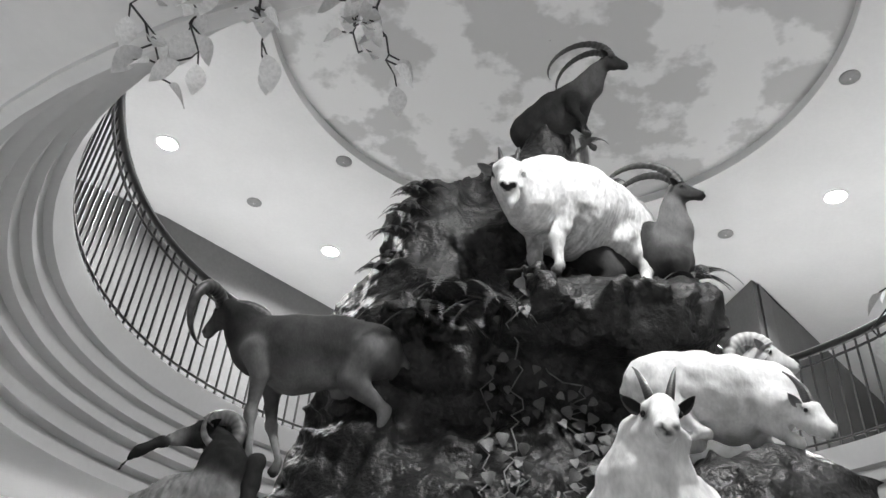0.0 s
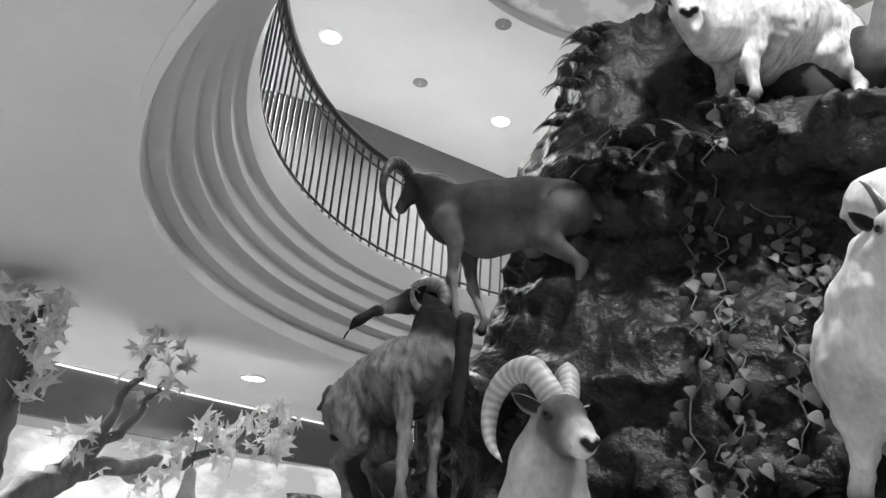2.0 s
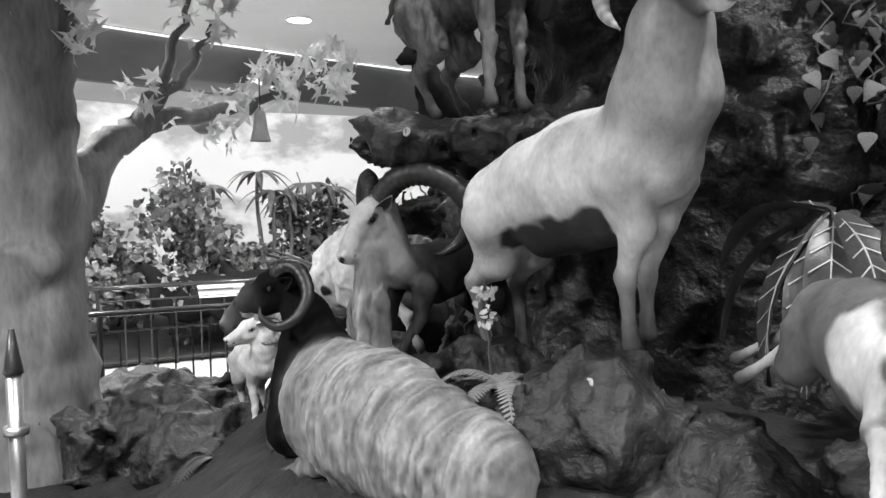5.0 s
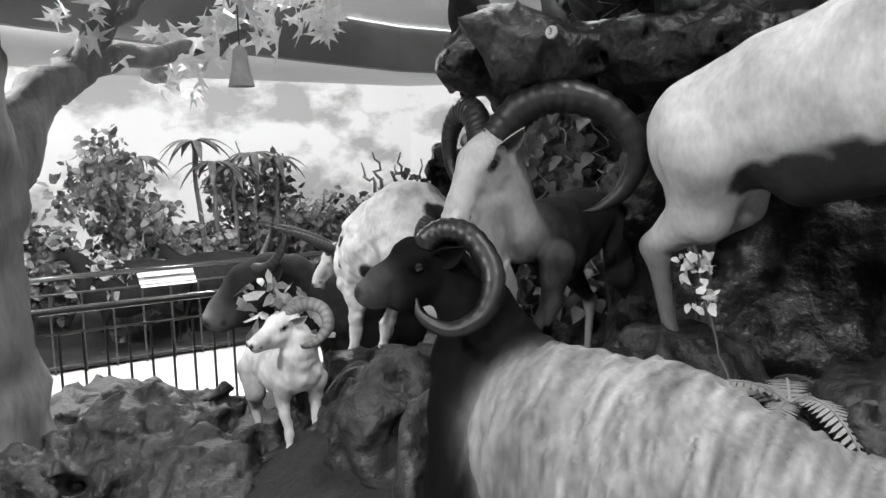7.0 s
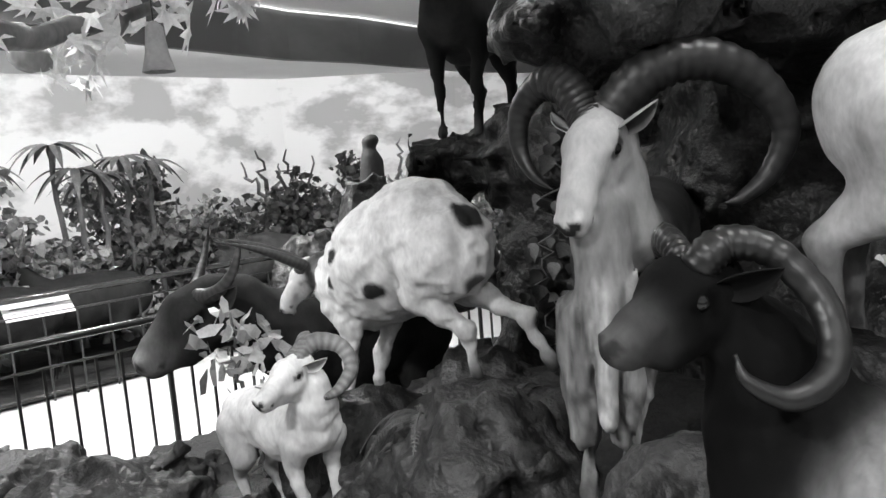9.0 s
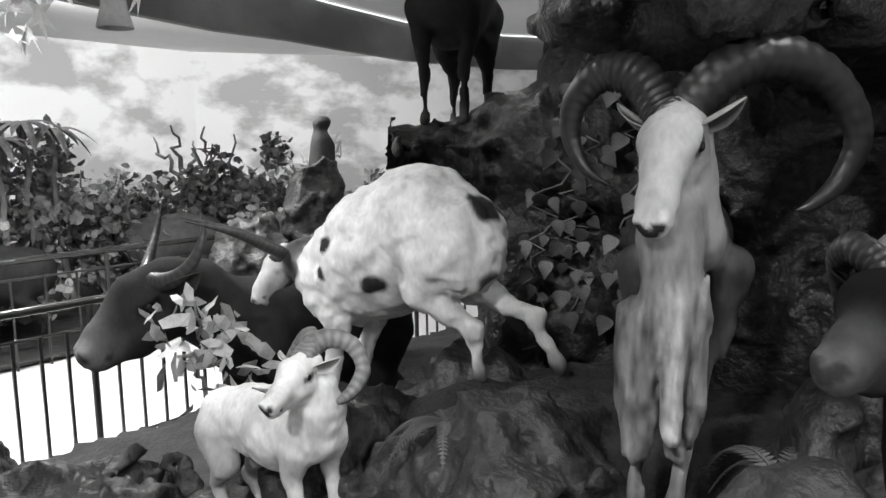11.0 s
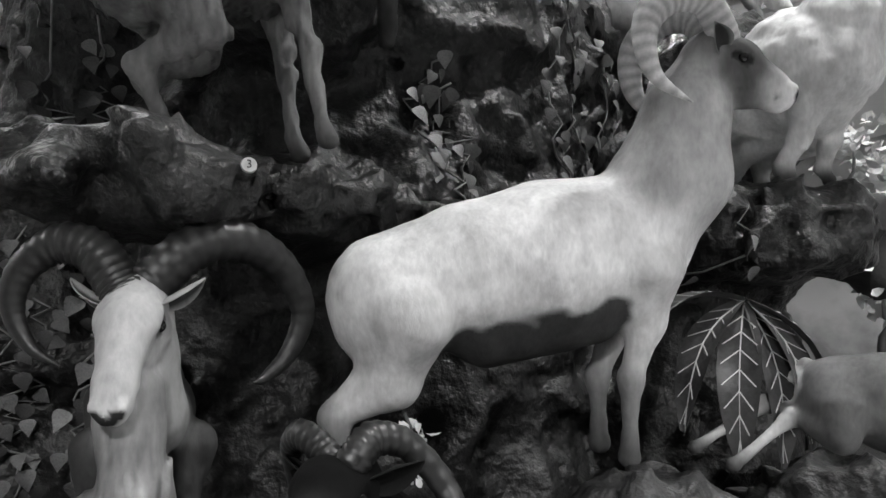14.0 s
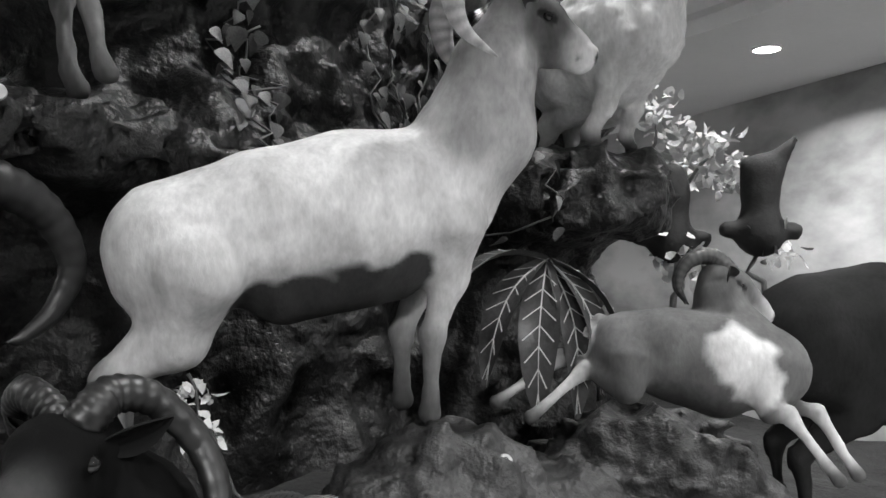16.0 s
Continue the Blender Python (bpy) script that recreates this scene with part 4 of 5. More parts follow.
# ---- diorama ground, rocks ----
def ground_z(x, y):
    z = -0.52
    for cx, cy, a, s in ((-1.5, 2.9, 0.75, 0.8), (-2.4, 4.5, 0.6, 0.75), (0.4, 2.9, 0.8, 0.8), (-0.8, 3.9, 0.7, 0.9), (1.0, 5.0, 0.5, 2.0)):
        z += a * math.exp(-((x - cx) ** 2 + (y - cy) ** 2) / (2 * s * s))
    z = min(z, 0.38) - 0.34 * math.exp(-((x + 1.98) ** 2 + (y - 3.66) ** 2) / 0.2) + 0.05 * noise.noise((x * 2.1, y * 2.1, 0)) + 0.03 * noise.noise((x * 6, y * 6, 3))
    return max(z, -0.66)


verts, faces, index = [], [], {}
STEP = 0.1
for i in range(-75, 60):
    for j in range(5, 100):
        x, y = i * STEP, j * STEP
        if (y - x) * 0.7071 < 7.75 and y > 2.15 + 0.10 * math.sin(x * 1.7) - 0.2 * min(0, x + 4) - 1.5 * min(1, max(0, x)):
            index[i, j] = len(verts)
            verts.append((x, y, ground_z(x, y)))
for (i, j), k in index.items():
    if (i + 1, j) in index and (i, j + 1) in index and (i + 1, j + 1) in index:
        faces.append((k, index[i + 1, j], index[i + 1, j + 1], index[i, j + 1]))
tagged(raw("ground_display", verts, faces, GROUND, smooth=True), "dark mulch ground of the animal display", "ground", kind="structure")
# unseen sheet over the walkway, its grey set for the light bounced up
bm = bmesh.new()
box(bm, (-14, -8.8, FLOOR), (3.8, 2.1, FLOOR + 0.004))
tagged(part("floor_carpet", bm, shade("grey_carpet", 0.38, 0.9, 3, 0.3, 0.3, 90)), "unseen grey walkway floor, toned for the light it bounces", "floor", kind="structure")
bm = bmesh.new()
box(bm, (5.2, 1.4, FLOOR), (9.6, 5.6, FLOOR + 0.006))
tagged(part("ground_display_east", bm, GROUND), "dark mulch ground of the neighbouring display", "ground", kind="structure")


def boulder(x, y, z, r, material=ROCKGREY, label="rough grey artificial boulder in the display", seed=0, h=0.02):
    rr = max(r)
    ob = sculpt("boulder", [((0, 0, 0), r), ((0.35 * r[0], -0.2 * r[1], -0.2 * r[2]), (r[0] * 0.7, r[1] * 0.75, r[2] * 0.8)), ((-0.4 * r[0], 0.1 * r[1], -0.1 * r[2]), (r[0] * 0.6, r[1] * 0.8, r[2] * 0.7))],
                [-1.5 * rr] * 3, [1.5 * rr] * 3, h, 0.08, material, ((2.3 / max(rr, 0.3) ** 0.5, 0.10 * rr / 0.4), (6.0, 0.065), (14.0, 0.04)))
    ob.matrix_basis = pose(x, y, z, 0, 0, seed * 57)
    return tagged(ob, label, "rock", "boulders in the display")


for k, (x, y, z, r) in enumerate((
        (-0.70, 3.0, 0.50, (0.36, 0.30, 0.27)), (-1.36, 3.72, 0.42, (0.32, 0.28, 0.24)), (-2.40, 3.92, 0.24, (0.36, 0.30, 0.26)), (-2.35, 4.72, 0.16, (0.34, 0.30, 0.26)),
        (-3.92, 4.42, -0.22, (0.62, 0.42, 0.30)), (-4.55, 4.92, -0.28, (0.5, 0.4, 0.28)), (-3.3, 4.05, -0.22, (0.4, 0.32, 0.28)), (-1.05, 3.2, 0.36, (0.28, 0.24, 0.2)),
        (-1.98, 3.12, 0.42, (0.22, 0.2, 0.2)), (-0.35, 2.78, 0.30, (0.34, 0.3, 0.28)), (-1.62, 3.42, 0.16, (0.2, 0.24, 0.2)), (-2.75, 4.5, 0.1, (0.3, 0.26, 0.24)),
        (-2.5, 4.15, 0.12, (0.28, 0.24, 0.22)), (-2.95, 4.75, -0.05, (0.3, 0.26, 0.24)), (-2.1, 4.3, 0.12, (0.3, 0.24, 0.24)), (-3.35, 4.45, -0.25, (0.34, 0.28, 0.24)), (-1.5, 3.3, 0.3, (0.24, 0.2, 0.2)), (-1.25, 2.95, 0.32, (0.26, 0.22, 0.2)), (-3.02, 7.58, 0.72, (0.26, 0.24, 0.42)), (-3.5, 7.35, 0.42, (0.32, 0.3, 0.34)), (-2.45, 7.6, 0.45, (0.4, 0.36, 0.35)), (0.35, 2.75, 0.35, (0.5, 0.35, 0.3)))):
    boulder(x, y, z, r, seed=k)


def badge(x, y, z, text, yaw, tilt):
    base = tagged(new("number_badge"), "small white round number badge on the rock", "sign", "number badges")
    base.matrix_basis = pose(x, y, z, 90 + tilt, 0, yaw)
    bm = bmesh.new()
    bmesh.ops.create_cone(bm, cap_ends=True, segments=28, radius1=0.022, radius2=0.02, depth=0.008)
    part("disc", bm, shade("badge_grey", 0.5, 0.4, 30, 0.1, 0.0, 60), base)
    c = bpy.data.curves.new("number", "FONT")
    c.body, c.size, c.align_x, c.align_y, c.extrude = text, 0.032, "CENTER", "CENTER", 0.001
    c.materials.append(IRON)
    ob = new("number", c)
    ob.parent = base
    ob.location = (0, 0, 0.006)


badge(-0.75, 2.76, 0.72, "8", -50, -20)

# ---- railings along the aisle ----
DN, DS = Vector((-0.7071, 0.7071, 0)), Vector((0.7071, 0.7071, 0))


def straight_railing(dist, s0, s1, heights, label, gap, top=0.03):
    base = tagged(new("aisle_railing"), label, "railing", "railings along the aisle")
    a, b = DN * dist + DS * s0, DN * dist + DS * s1
    for i, z in enumerate(heights):
        up = Vector((0, 0, z))
        tube("handrail" if i == 0 else "rail", [a + up, b + up], top if i == 0 else 0.011, STEELDARK if i == 0 else IRON, base, 8)
    first = None
    n = int((s1 - s0) / gap)
    for i in range(n + 1):
        p = DN * dist + DS * (s0 + gap * i)
        big = i % 10 == 0
        if first is None:
            bm = bmesh.new()
            box(bm, (-0.009, -0.009, FLOOR), (0.009, 0.009, heights[1]))
            first = part("baluster", bm, IRON, base)
            bm = bmesh.new()
            bmesh.ops.create_cone(bm, cap_ends=True, segments=10, radius1=0.022, radius2=0.022, depth=heights[0] - FLOOR, matrix=pose(0, 0, (heights[0] + FLOOR) / 2))
            post = part("post", bm, IRON, base)
            first.matrix_basis, post.matrix_basis = pose(p.x, p.y, 0, 0, 0, 45), pose(p.x, p.y, 0)
            continue
        ob = new("post" if big else "baluster", (post if big else first).data)
        ob.parent = base
        ob.matrix_basis = pose(p.x, p.y, 0, 0, 0, 0 if big else 45)
    return base


STEELDARK = shade("dark_handrail", 0.06, 0.22, 8, 0.3, 0.03, 80, metal=0.5)
straight_railing(7.92, -3.2, 5.6, (0.33, 0.16, -0.62), "black iron railing between the display and the aisle", 0.16)
straight_railing(10.4, -3.0, 6.6, (0.31, 0.14, -0.62), "black iron railing on the far side of the aisle", 0.3)

sign = tagged(new("information_sign"), "white slanted information panel on the far railing", "sign")
sign.matrix_basis = pose(-6.36, 8.46, 0.2, 38, 0, 45)
bm = bmesh.new()
box(bm, (-0.3, -0.13, -0.008), (0.3, 0.13, 0.008), 0.004)
part("panel", bm, WHITE, sign)
for i in range(3):
    bm = bmesh.new()
    box(bm, (-0.24, 0.06 - 0.06 * i, 0.008), (0.2 - 0.06 * i, 0.075 - 0.06 * i, 0.011))
    part("text_bar", bm, shade("print_grey", 0.3, 0.6), sign)

post_ = tagged(new("barrier_post"), "polished steel barrier post with ring", "post")
post_.matrix_basis = pose(-3.43, 2.86, FLOOR)
tube("pole", [(0, 0, 0), (0, 0, 1.25)], 0.035, STEEL, post_, 14)
tube("collar", [(0, 0, 0.96), (0, 0, 1.0)], 0.055, STEEL, post_, 14)
tube("tip", [(0, 0, 1.25), (0, 0, 1.28), (0, 0, 1.46)], [0.045, 0.04, 0.012], IRON, post_, 14)


# ---- plants ----
def leaf_mesh(name, outline, material, bend=0.25, veins=True):
    """A leaf blade from half its outline, folded along the midrib."""
    verts, faces = [], []
    for x, w in outline:
        z = -bend * x * x
        verts += [(x, -w, z + 0.25 * w), (x, 0, z), (x, w, z + 0.25 * w)]
    for i in range(len(outline) - 1):
        a = i * 3
        faces += [(a, a + 3, a + 4, a + 1), (a + 1, a + 4, a + 5, a + 2)]
    me = bpy.data.meshes.new(name)
    me.from_pydata(verts, [], faces)
    me.materials.append(material)
    me.shade_smooth()
    return me


OVAL = ((0, 0.02), (0.15, 0.2), (0.35, 0.33), (0.55, 0.34), (0.75, 0.24), (0.9, 0.1), (1.0, 0.0))
HEART = ((0, 0.12), (0.08, 0.36), (0.25, 0.46), (0.45, 0.4), (0.7, 0.22), (1.0, 0.0))
IVY = leaf_mesh("ivy_leaf", HEART, shade("ivy_leaf_green", 0.10, 0.45, 9, 0.4, 0.2, 60, rand=0.6))
BROAD = leaf_mesh("broad_leaf", OVAL, LEAFPALE, 0.3)


def foliage(name, pts, size, material, parent, seed=1, shape=OVAL, droop=0.3, kind="stuff"):
    """Many loose leaves round given points, as one part."""
    rs = np.random.RandomState(seed)
    verts, faces = [], []
    for p, spread, count in pts:
        for _ in range(count):
            d = rs.randn(3)
            d = d / np.linalg.norm(d) * rs.rand() ** 0.4 * spread
            c = Vector((p[0] + d[0], p[1] + d[1], p[2] + d[2]))
            M = Matrix.Translation(c) @ Euler((rs.rand() * 6.3, (rs.rand() - 0.5) * 2 + droop, rs.rand() * 6.3)).to_matrix().to_4x4()
            L = size * (0.6 + 0.8 * rs.rand())
            if shape == "maple":
                ring = []
                for k in range(11):
                    a = -2.4 + 4.8 * k / 10
                    r = (1.0 if k % 2 else 0.42) * (1 - 0.25 * abs(a) / 2.4)
                    ring.append(M @ Vector((math.cos(a) * r * L * 0.6, math.sin(a) * r * L * 0.6, 0.05 * L * (k % 2))))
                n0 = len(verts)
                verts.append(M @ Vector((-0.1 * L, 0, 0)))
                verts += ring
                faces += [(n0, n0 + k + 1, n0 + k + 2) for k in range(10)]
            else:
                n0 = len(verts)
                for x, w in shape[::2]:
                    z = -0.3 * x * x
                    verts += [M @ (Vector((x, -w, z + 0.2 * w)) * L), M @ (Vector((x, w, z + 0.2 * w)) * L)]
                m = len(shape[::2])
                faces += [(n0 + 2 * i, n0 + 2 * i + 2, n0 + 2 * i + 3, n0 + 2 * i + 1) for i in range(m - 1)]
    ob = raw(name, verts, faces, material, parent)
    ob["kind"] = kind
    return ob


def limb(pts, seed=0, wob=0.03, sub=6):
    """A wandering line through points."""
    rs = np.random.RandomState(seed)
    out = []
    for a, b in zip(pts, pts[1:]):
        for i in range(sub):
            t = i / sub
            out.append(Vector(a).lerp(Vector(b), t) + Vector(rs.randn(3)) * wob * (1 if out else 0))
    out.append(Vector(pts[-1]))
    return out


def taper(n, r0, r1):
    return [r0 + (r1 - r0) * i / (n - 1) for i in range(n)]


# the big artificial tree beside the display
tree = tagged(new("artificial_tree"), "large artificial tree with thick bark trunk and pale maple leaves", "tree")
TX, TY = -4.83, 4.17
trunk = sculpt("trunk", [((TX, TY, -0.9), 0.55, (TX, TY, 0.0), 0.41), ((TX, TY, 0.0), 0.41, (TX - 0.02, TY, 1.3), 0.36), ((TX - 0.02, TY, 1.3), 0.36, (TX, TY, 2.75), 0.35),
                         ((TX + 0.02, TY + 0.25, 1.2), 0.22, (-4.86, 5.0, 1.78), 0.13), ((TX + 0.30, TY - 0.12, 0.95), 0.10, (TX + 0.36, TY - 0.16, 0.95), 0.08)],
               (-5.6, 3.3, -0.9), (-4.1, 5.2, 3.2), 0.045, 0.16, BARK, ((2.4, 0.08), (7.0, 0.04)), tree)
for pts, r0, r1 in ((((-4.86, 4.95, 1.74), (-4.8, 5.15, 1.9), (-4.74, 5.3, 2.0)), 0.14, 0.10), (((-4.72, 5.25, 1.98), (-4.5, 5.75, 2.12), (-4.2, 6.15, 2.22), (-3.72, 6.72, 2.6)), 0.09, 0.018),
                    (((-4.72, 5.2, 1.95), (-4.62, 5.4, 2.4), (-4.5, 5.62, 3.1)), 0.08, 0.02), (((-4.72, 5.25, 2.0), (-4.5, 5.6, 2.5), (-4.42, 5.8, 2.9)), 0.06, 0.018),
                    (((TX, TY, 2.4), (-5.5, 3.8, 2.5), (-6.2, 3.7, 2.3)), 0.11, 0.03), (((TX, TY, 2.6), (-4.6, 4.25, 2.95), (-4.5, 4.3, 3.1)), 0.1, 0.03)):
    p = limb(pts, 3, 0.02)
    tube("branch", p, taper(len(p), r0, r1), BARK, tree, 8)
foliage("crown", [((-3.78, 6.65, 2.6), 0.3, 60), ((-4.1, 6.2, 2.35), 0.3, 46), ((-4.45, 5.85, 2.1), 0.28, 30), ((-4.5, 5.7, 3.0), 0.35, 40), ((-4.7, 5.3, 2.2), 0.25, 26), ((-4.5, 4.25, 2.98), 0.32, 60), ((-4.55, 4.3, 2.58), 0.24, 40), ((-4.9, 3.95, 2.6), 0.32, 46), ((-5.1, 3.85, 2.85), 0.3, 40), ((-4.75, 4.05, 3.0), 0.28, 36)], 0.22, shade("maple_leaf", 0.8, 0.55, 9, 0.25, 0.2, 60), tree, 5, "maple")
for x, y, z in ((-4.85, 6.23, 2.08),):
    nest = tagged(sculpt("hanging_nest", [((0, 0, 0), (0.13, 0.13, 0.09))], (-0.25,) * 3, (0.25,) * 3, 0.02, 0.03, BARK, ((9, 0.03),)), "small dark woven nest hanging from a branch", "nest")
    nest.location = (x, y, z)
bell = tagged(new("hanging_bell"), "small hanging cone-shaped bell on a branch", "ornament")
bell.location = (-3.87, 5.64, 1.94)
lathe("bell_body", [(0.02, 0.16), (0.045, 0.13), (0.06, 0.0), (0.085, -0.10), (0.08, -0.10), (0.05, 0.0)], shade("straw", 0.33, 0.7), bell, steps=20, cx=0, cy=0)
tube("cord", [(0, 0, 0.15), (0, 0, 0.42)], 0.006, IRON, bell, 5)


def bush(x, y, z, r, hgt, seed, material, size=0.16, count=260, name="display_shrub", label="leafy artificial shrub behind the railing", trunks=3):
    b = tagged(new(name), label, "shrub", "shrubs beyond the aisle")
    rs = np.random.RandomState(seed)
    pts = []
    for k in range(trunks):
        a = rs.rand() * 6.3
        top = (x + math.cos(a) * r * 0.5, y + math.sin(a) * r * 0.5, z + hgt * (0.7 + 0.3 * rs.rand()))
        line = limb(((x, y, z), ((x + top[0]) / 2, (y + top[1]) / 2, z + hgt * 0.45), top), seed + k, 0.05)
        tube("stem", line, taper(len(line), 0.05, 0.012), BARK, b, 6)
        for m in range(4):
            t = 0.45 + 0.55 * rs.rand()
            q = line[int(t * (len(line) - 1))]
            pts.append(((q.x + rs.randn() * r * 0.3, q.y + rs.randn() * r * 0.3, q.z + rs.randn() * 0.15), r * (0.25 + 0.25 * rs.rand()), count // (trunks * 4)))
    foliage("leaves", pts, size, material, b, seed)
    return b


MID = shade("shrub_leaf", 0.17, 0.6, 7, 0.6, 0.2, 60)
SHRUBPALE = shade("pale_shrub_leaf", 0.32, 0.6, 7, 0.6, 0.2, 60)
DIM = shade("dark_shrub_leaf", 0.12, 0.6, 7, 0.6, 0.2, 60)
rs = np.random.RandomState(11)
for k in range(36):
    s_ = -4.5 + 0.4 * k
    dist = 11.4 + 2.4 * rs.rand()
    p = DN * dist + DS * s_
    hgt = (1.2 + 0.7 * rs.rand()) if k % 5 else (2.3 + 0.5 * rs.rand())
    if k > 25:
        hgt *= 0.75
    bush(p.x, p.y, FLOOR, 0.75 + 0.3 * rs.rand(), hgt, 20 + k, (MID, DIM, SHRUBPALE)[k % 3] if k % 4 else MID, 0.12, 1000)
bm = bmesh.new()
a0, b0 = DN * 10.45, DN * 16.5
for q in ((a0 + DS * -9), (a0 + DS * 10), (b0 + DS * 10), (b0 + DS * -9)):
    bm.verts.new((q.x, q.y, FLOOR + 0.03))
bm.faces.new(bm.verts)
tagged(part("ground_far", bm, GROUND), "dark planted ground beyond the aisle", "ground", kind="structure")


def dead_tree(x, y, z, hgt, seed, tone):
    b = tagged(new("dead_tree"), "bare twisted dead tree beyond the aisle", "tree", "dead trees")
    rs = np.random.RandomState(seed)
    top = Vector((x, y, z + hgt * 0.6))
    line = limb(((x, y, z), (x + 0.05, y, z + hgt * 0.3), top), seed, 0.03)
    tube("trunk", line, taper(len(line), 0.13, 0.07), tone, b, 8)
    for k in range(7):
        a = 6.28 * k / 7 + rs.rand()
        e = top + Vector((math.cos(a) * 0.5, math.sin(a) * 0.5, hgt * (0.1 + 0.35 * rs.rand())))
        l = limb((top - Vector((0, 0, 0.2 * rs.rand())), top.lerp(e, 0.5) + Vector((0, 0, -0.05)), e), seed + k, 0.05)
        tube("branch", l, taper(len(l), 0.055, 0.012), tone, b, 6)


def palm(x, y, top, seed):
    b = tagged(new("palm"), "slim artificial palm with drooping fronds beyond the aisle", "palm", "palms beyond the aisle")
    rs = np.random.RandomState(seed)
    line = limb(((x + 0.1, y, FLOOR), (x, y + 0.05, (top + FLOOR) / 2), (x, y, top)), seed, 0.02)
    tube("trunk", line, taper(len(line), 0.05, 0.025), BARK, b, 7)
    for k in range(11):
        a = 6.28 * k / 11 + rs.rand() * 0.4
        L = 0.42 + 0.2 * rs.rand()
        verts, faces = [], []
        for i in range(8):
            t = i / 7
            c = Vector((x + math.cos(a) * L * t, y + math.sin(a) * L * t, top + L * (0.55 * t - (0.9 + 0.3 * (k % 2)) * t * t)))
            w = 0.055 * math.sin(math.pi * (0.08 + 0.9 * t))
            o = Vector((-math.sin(a), math.cos(a), 0)) * w
            verts += [c - o - Vector((0, 0, 0.4 * w)), c, c + o - Vector((0, 0, 0.4 * w))]
        for i in range(7):
            q = i * 3
            faces += [(q, q + 3, q + 4, q + 1), (q + 1, q + 4, q + 5, q + 2)]
        raw("frond", verts, faces, MID, b)


for k, (x, y, top) in enumerate(((-7.14, 10.53, 1.80), (-7.7, 9.97, 1.58), (-6.47, 11.64, 1.55), (-6.79, 10.89, 1.42), (-6.62, 11.2, 1.62), (-6.98, 10.7, 1.5))):
    palm(x, y, top, 70 + k)
dead_tree(-5.25, 13.6, -0.6, 2.15, 4, BARK)
dead_tree(-3.4, 15.2, -0.6, 2.3, 9, shade("pale_bark", 0.4, 0.8, 5, 0.3, 0.5, 30))
bush(-5.2, 13.3, FLOOR, 0.5, 1.4, 91, DIM, 0.14, 200)

# animals across the aisle
beast("dark_bear", "dark mounted bear standing among shrubs beyond the aisle", (-7.0, 8.75, FLOOR), 215, 1.1, 0, dict(body=0.02, muzzle=0.25, horn=0.02), fat=1.3, h=0.05, furry=0.01, group="animals across the aisle")
beast("dark_buffalo", "dark mounted buffalo among shrubs beyond the aisle", (-6.45, 9.6, FLOOR), 205, 1.1, 0, dict(body=0.025, muzzle=0.06, horn=0.1), fat=1.3, h=0.05, furry=0.01, group="animals across the aisle", horns=[("spread", 0.25, -100, 40, 0.05, 0.02, 0.02)])
beast("pale_bear", "pale mounted bear looking over the far railing", (-9.2, 9.9, FLOOR + 0.1), 300, 1.2, 0, dict(body=0.3, muzzle=0.7, horn=0.1), fat=1.25, h=0.05, furry=0.01, group="animals across the aisle")
beast("grazing_buffalo", "dark mounted buffalo with pale horns beyond the aisle", (-5.2, 11.9, FLOOR), 200, 1.2, 0, dict(body=0.10, muzzle=0.06, horn=0.35), fat=1.3, h=0.05, furry=0.01, group="animals across the aisle", horns=[("spread", 0.25, -100, 40, 0.05, 0.02, 0.02)])
fig = tagged(sculpt("seated_figure_statue", [((0, 0, 0), 0.10, (0.01, 0, 0.22), 0.075), ((0.01, 0, 0.24), 0.05, (0.0, -0.01, 0.34), 0.045), ((0.03, 0, 0.36), (0.06, 0.05, 0.05)), ((0.08, 0, 0.2), 0.03, (0.09, 0, -0.08), 0.03)], (-0.25, -0.25, -0.25), (0.3, 0.25, 0.5), 0.018, 0.03, shade("dark_fur", 0.03, 0.7, 9, 0.4, 0.4, 50), ((9, 0.01),)), "small dark standing figure on a rock", "statue")
fig.location = (-3.02, 7.58, 1.10)


# ferns and vines on the rock
def fern(x, y, z, n, length, seed, material=LEAF, dir_=None, name="fern", label="feathery green fern growing on the rock"):
    base = tagged(new(name), label, "fern", "ferns on the rock")
    base.location = (x, y, z)
    rs = np.random.RandomState(seed)
    for k in range(n):
        a = (dir_ if dir_ is not None else 0) + (rs.rand() - 0.5) * (6.28 if dir_ is None else 2.6)
        L = length * (0.7 + 0.5 * rs.rand())
        rise = 0.3 + 0.7 * rs.rand()
        pts = []
        for i in range(13):
            t = i / 12
            pts.append(Vector((math.cos(a) * L * t, math.sin(a) * L * t, L * (rise * t - (rise + 0.55) * t * t))))
        verts, faces = tube_arrays(pts, taper(13, 0.006, 0.002), 4)
        side = Vector((-math.sin(a), math.cos(a), 0))
        for i in range(1, 13):
            w = 0.15 * L * math.sin(math.pi * (0.12 + 0.86 * i / 12)) ** 0.8
            d = (pts[i] - pts[i - 1]).normalized()
            for sg in (1, -1):
                for q in (0.0, 0.5):
                    p = pts[i - 1].lerp(pts[i], q)
                    n0 = len(verts)
                    tip = p + side * sg * w + d * w * 0.35 - Vector((0, 0, 0.15 * w))
                    wd = d * L * 0.018
                    verts += [p - wd, p + wd, p.lerp(tip, 0.6) + wd * 0.9, tip, p.lerp(tip, 0.6) - wd * 0.9]
                    faces.append((n0, n0 + 1, n0 + 2, n0 + 3, n0 + 4))
        raw("frond", verts, faces, material, base)
    return base


from mathutils.bvhtree import BVHTree
rock_tree = BVHTree.FromPolygons([v.co.copy() for v in mountain.data.vertices], [tuple(p.vertices) for p in mountain.data.polygons])


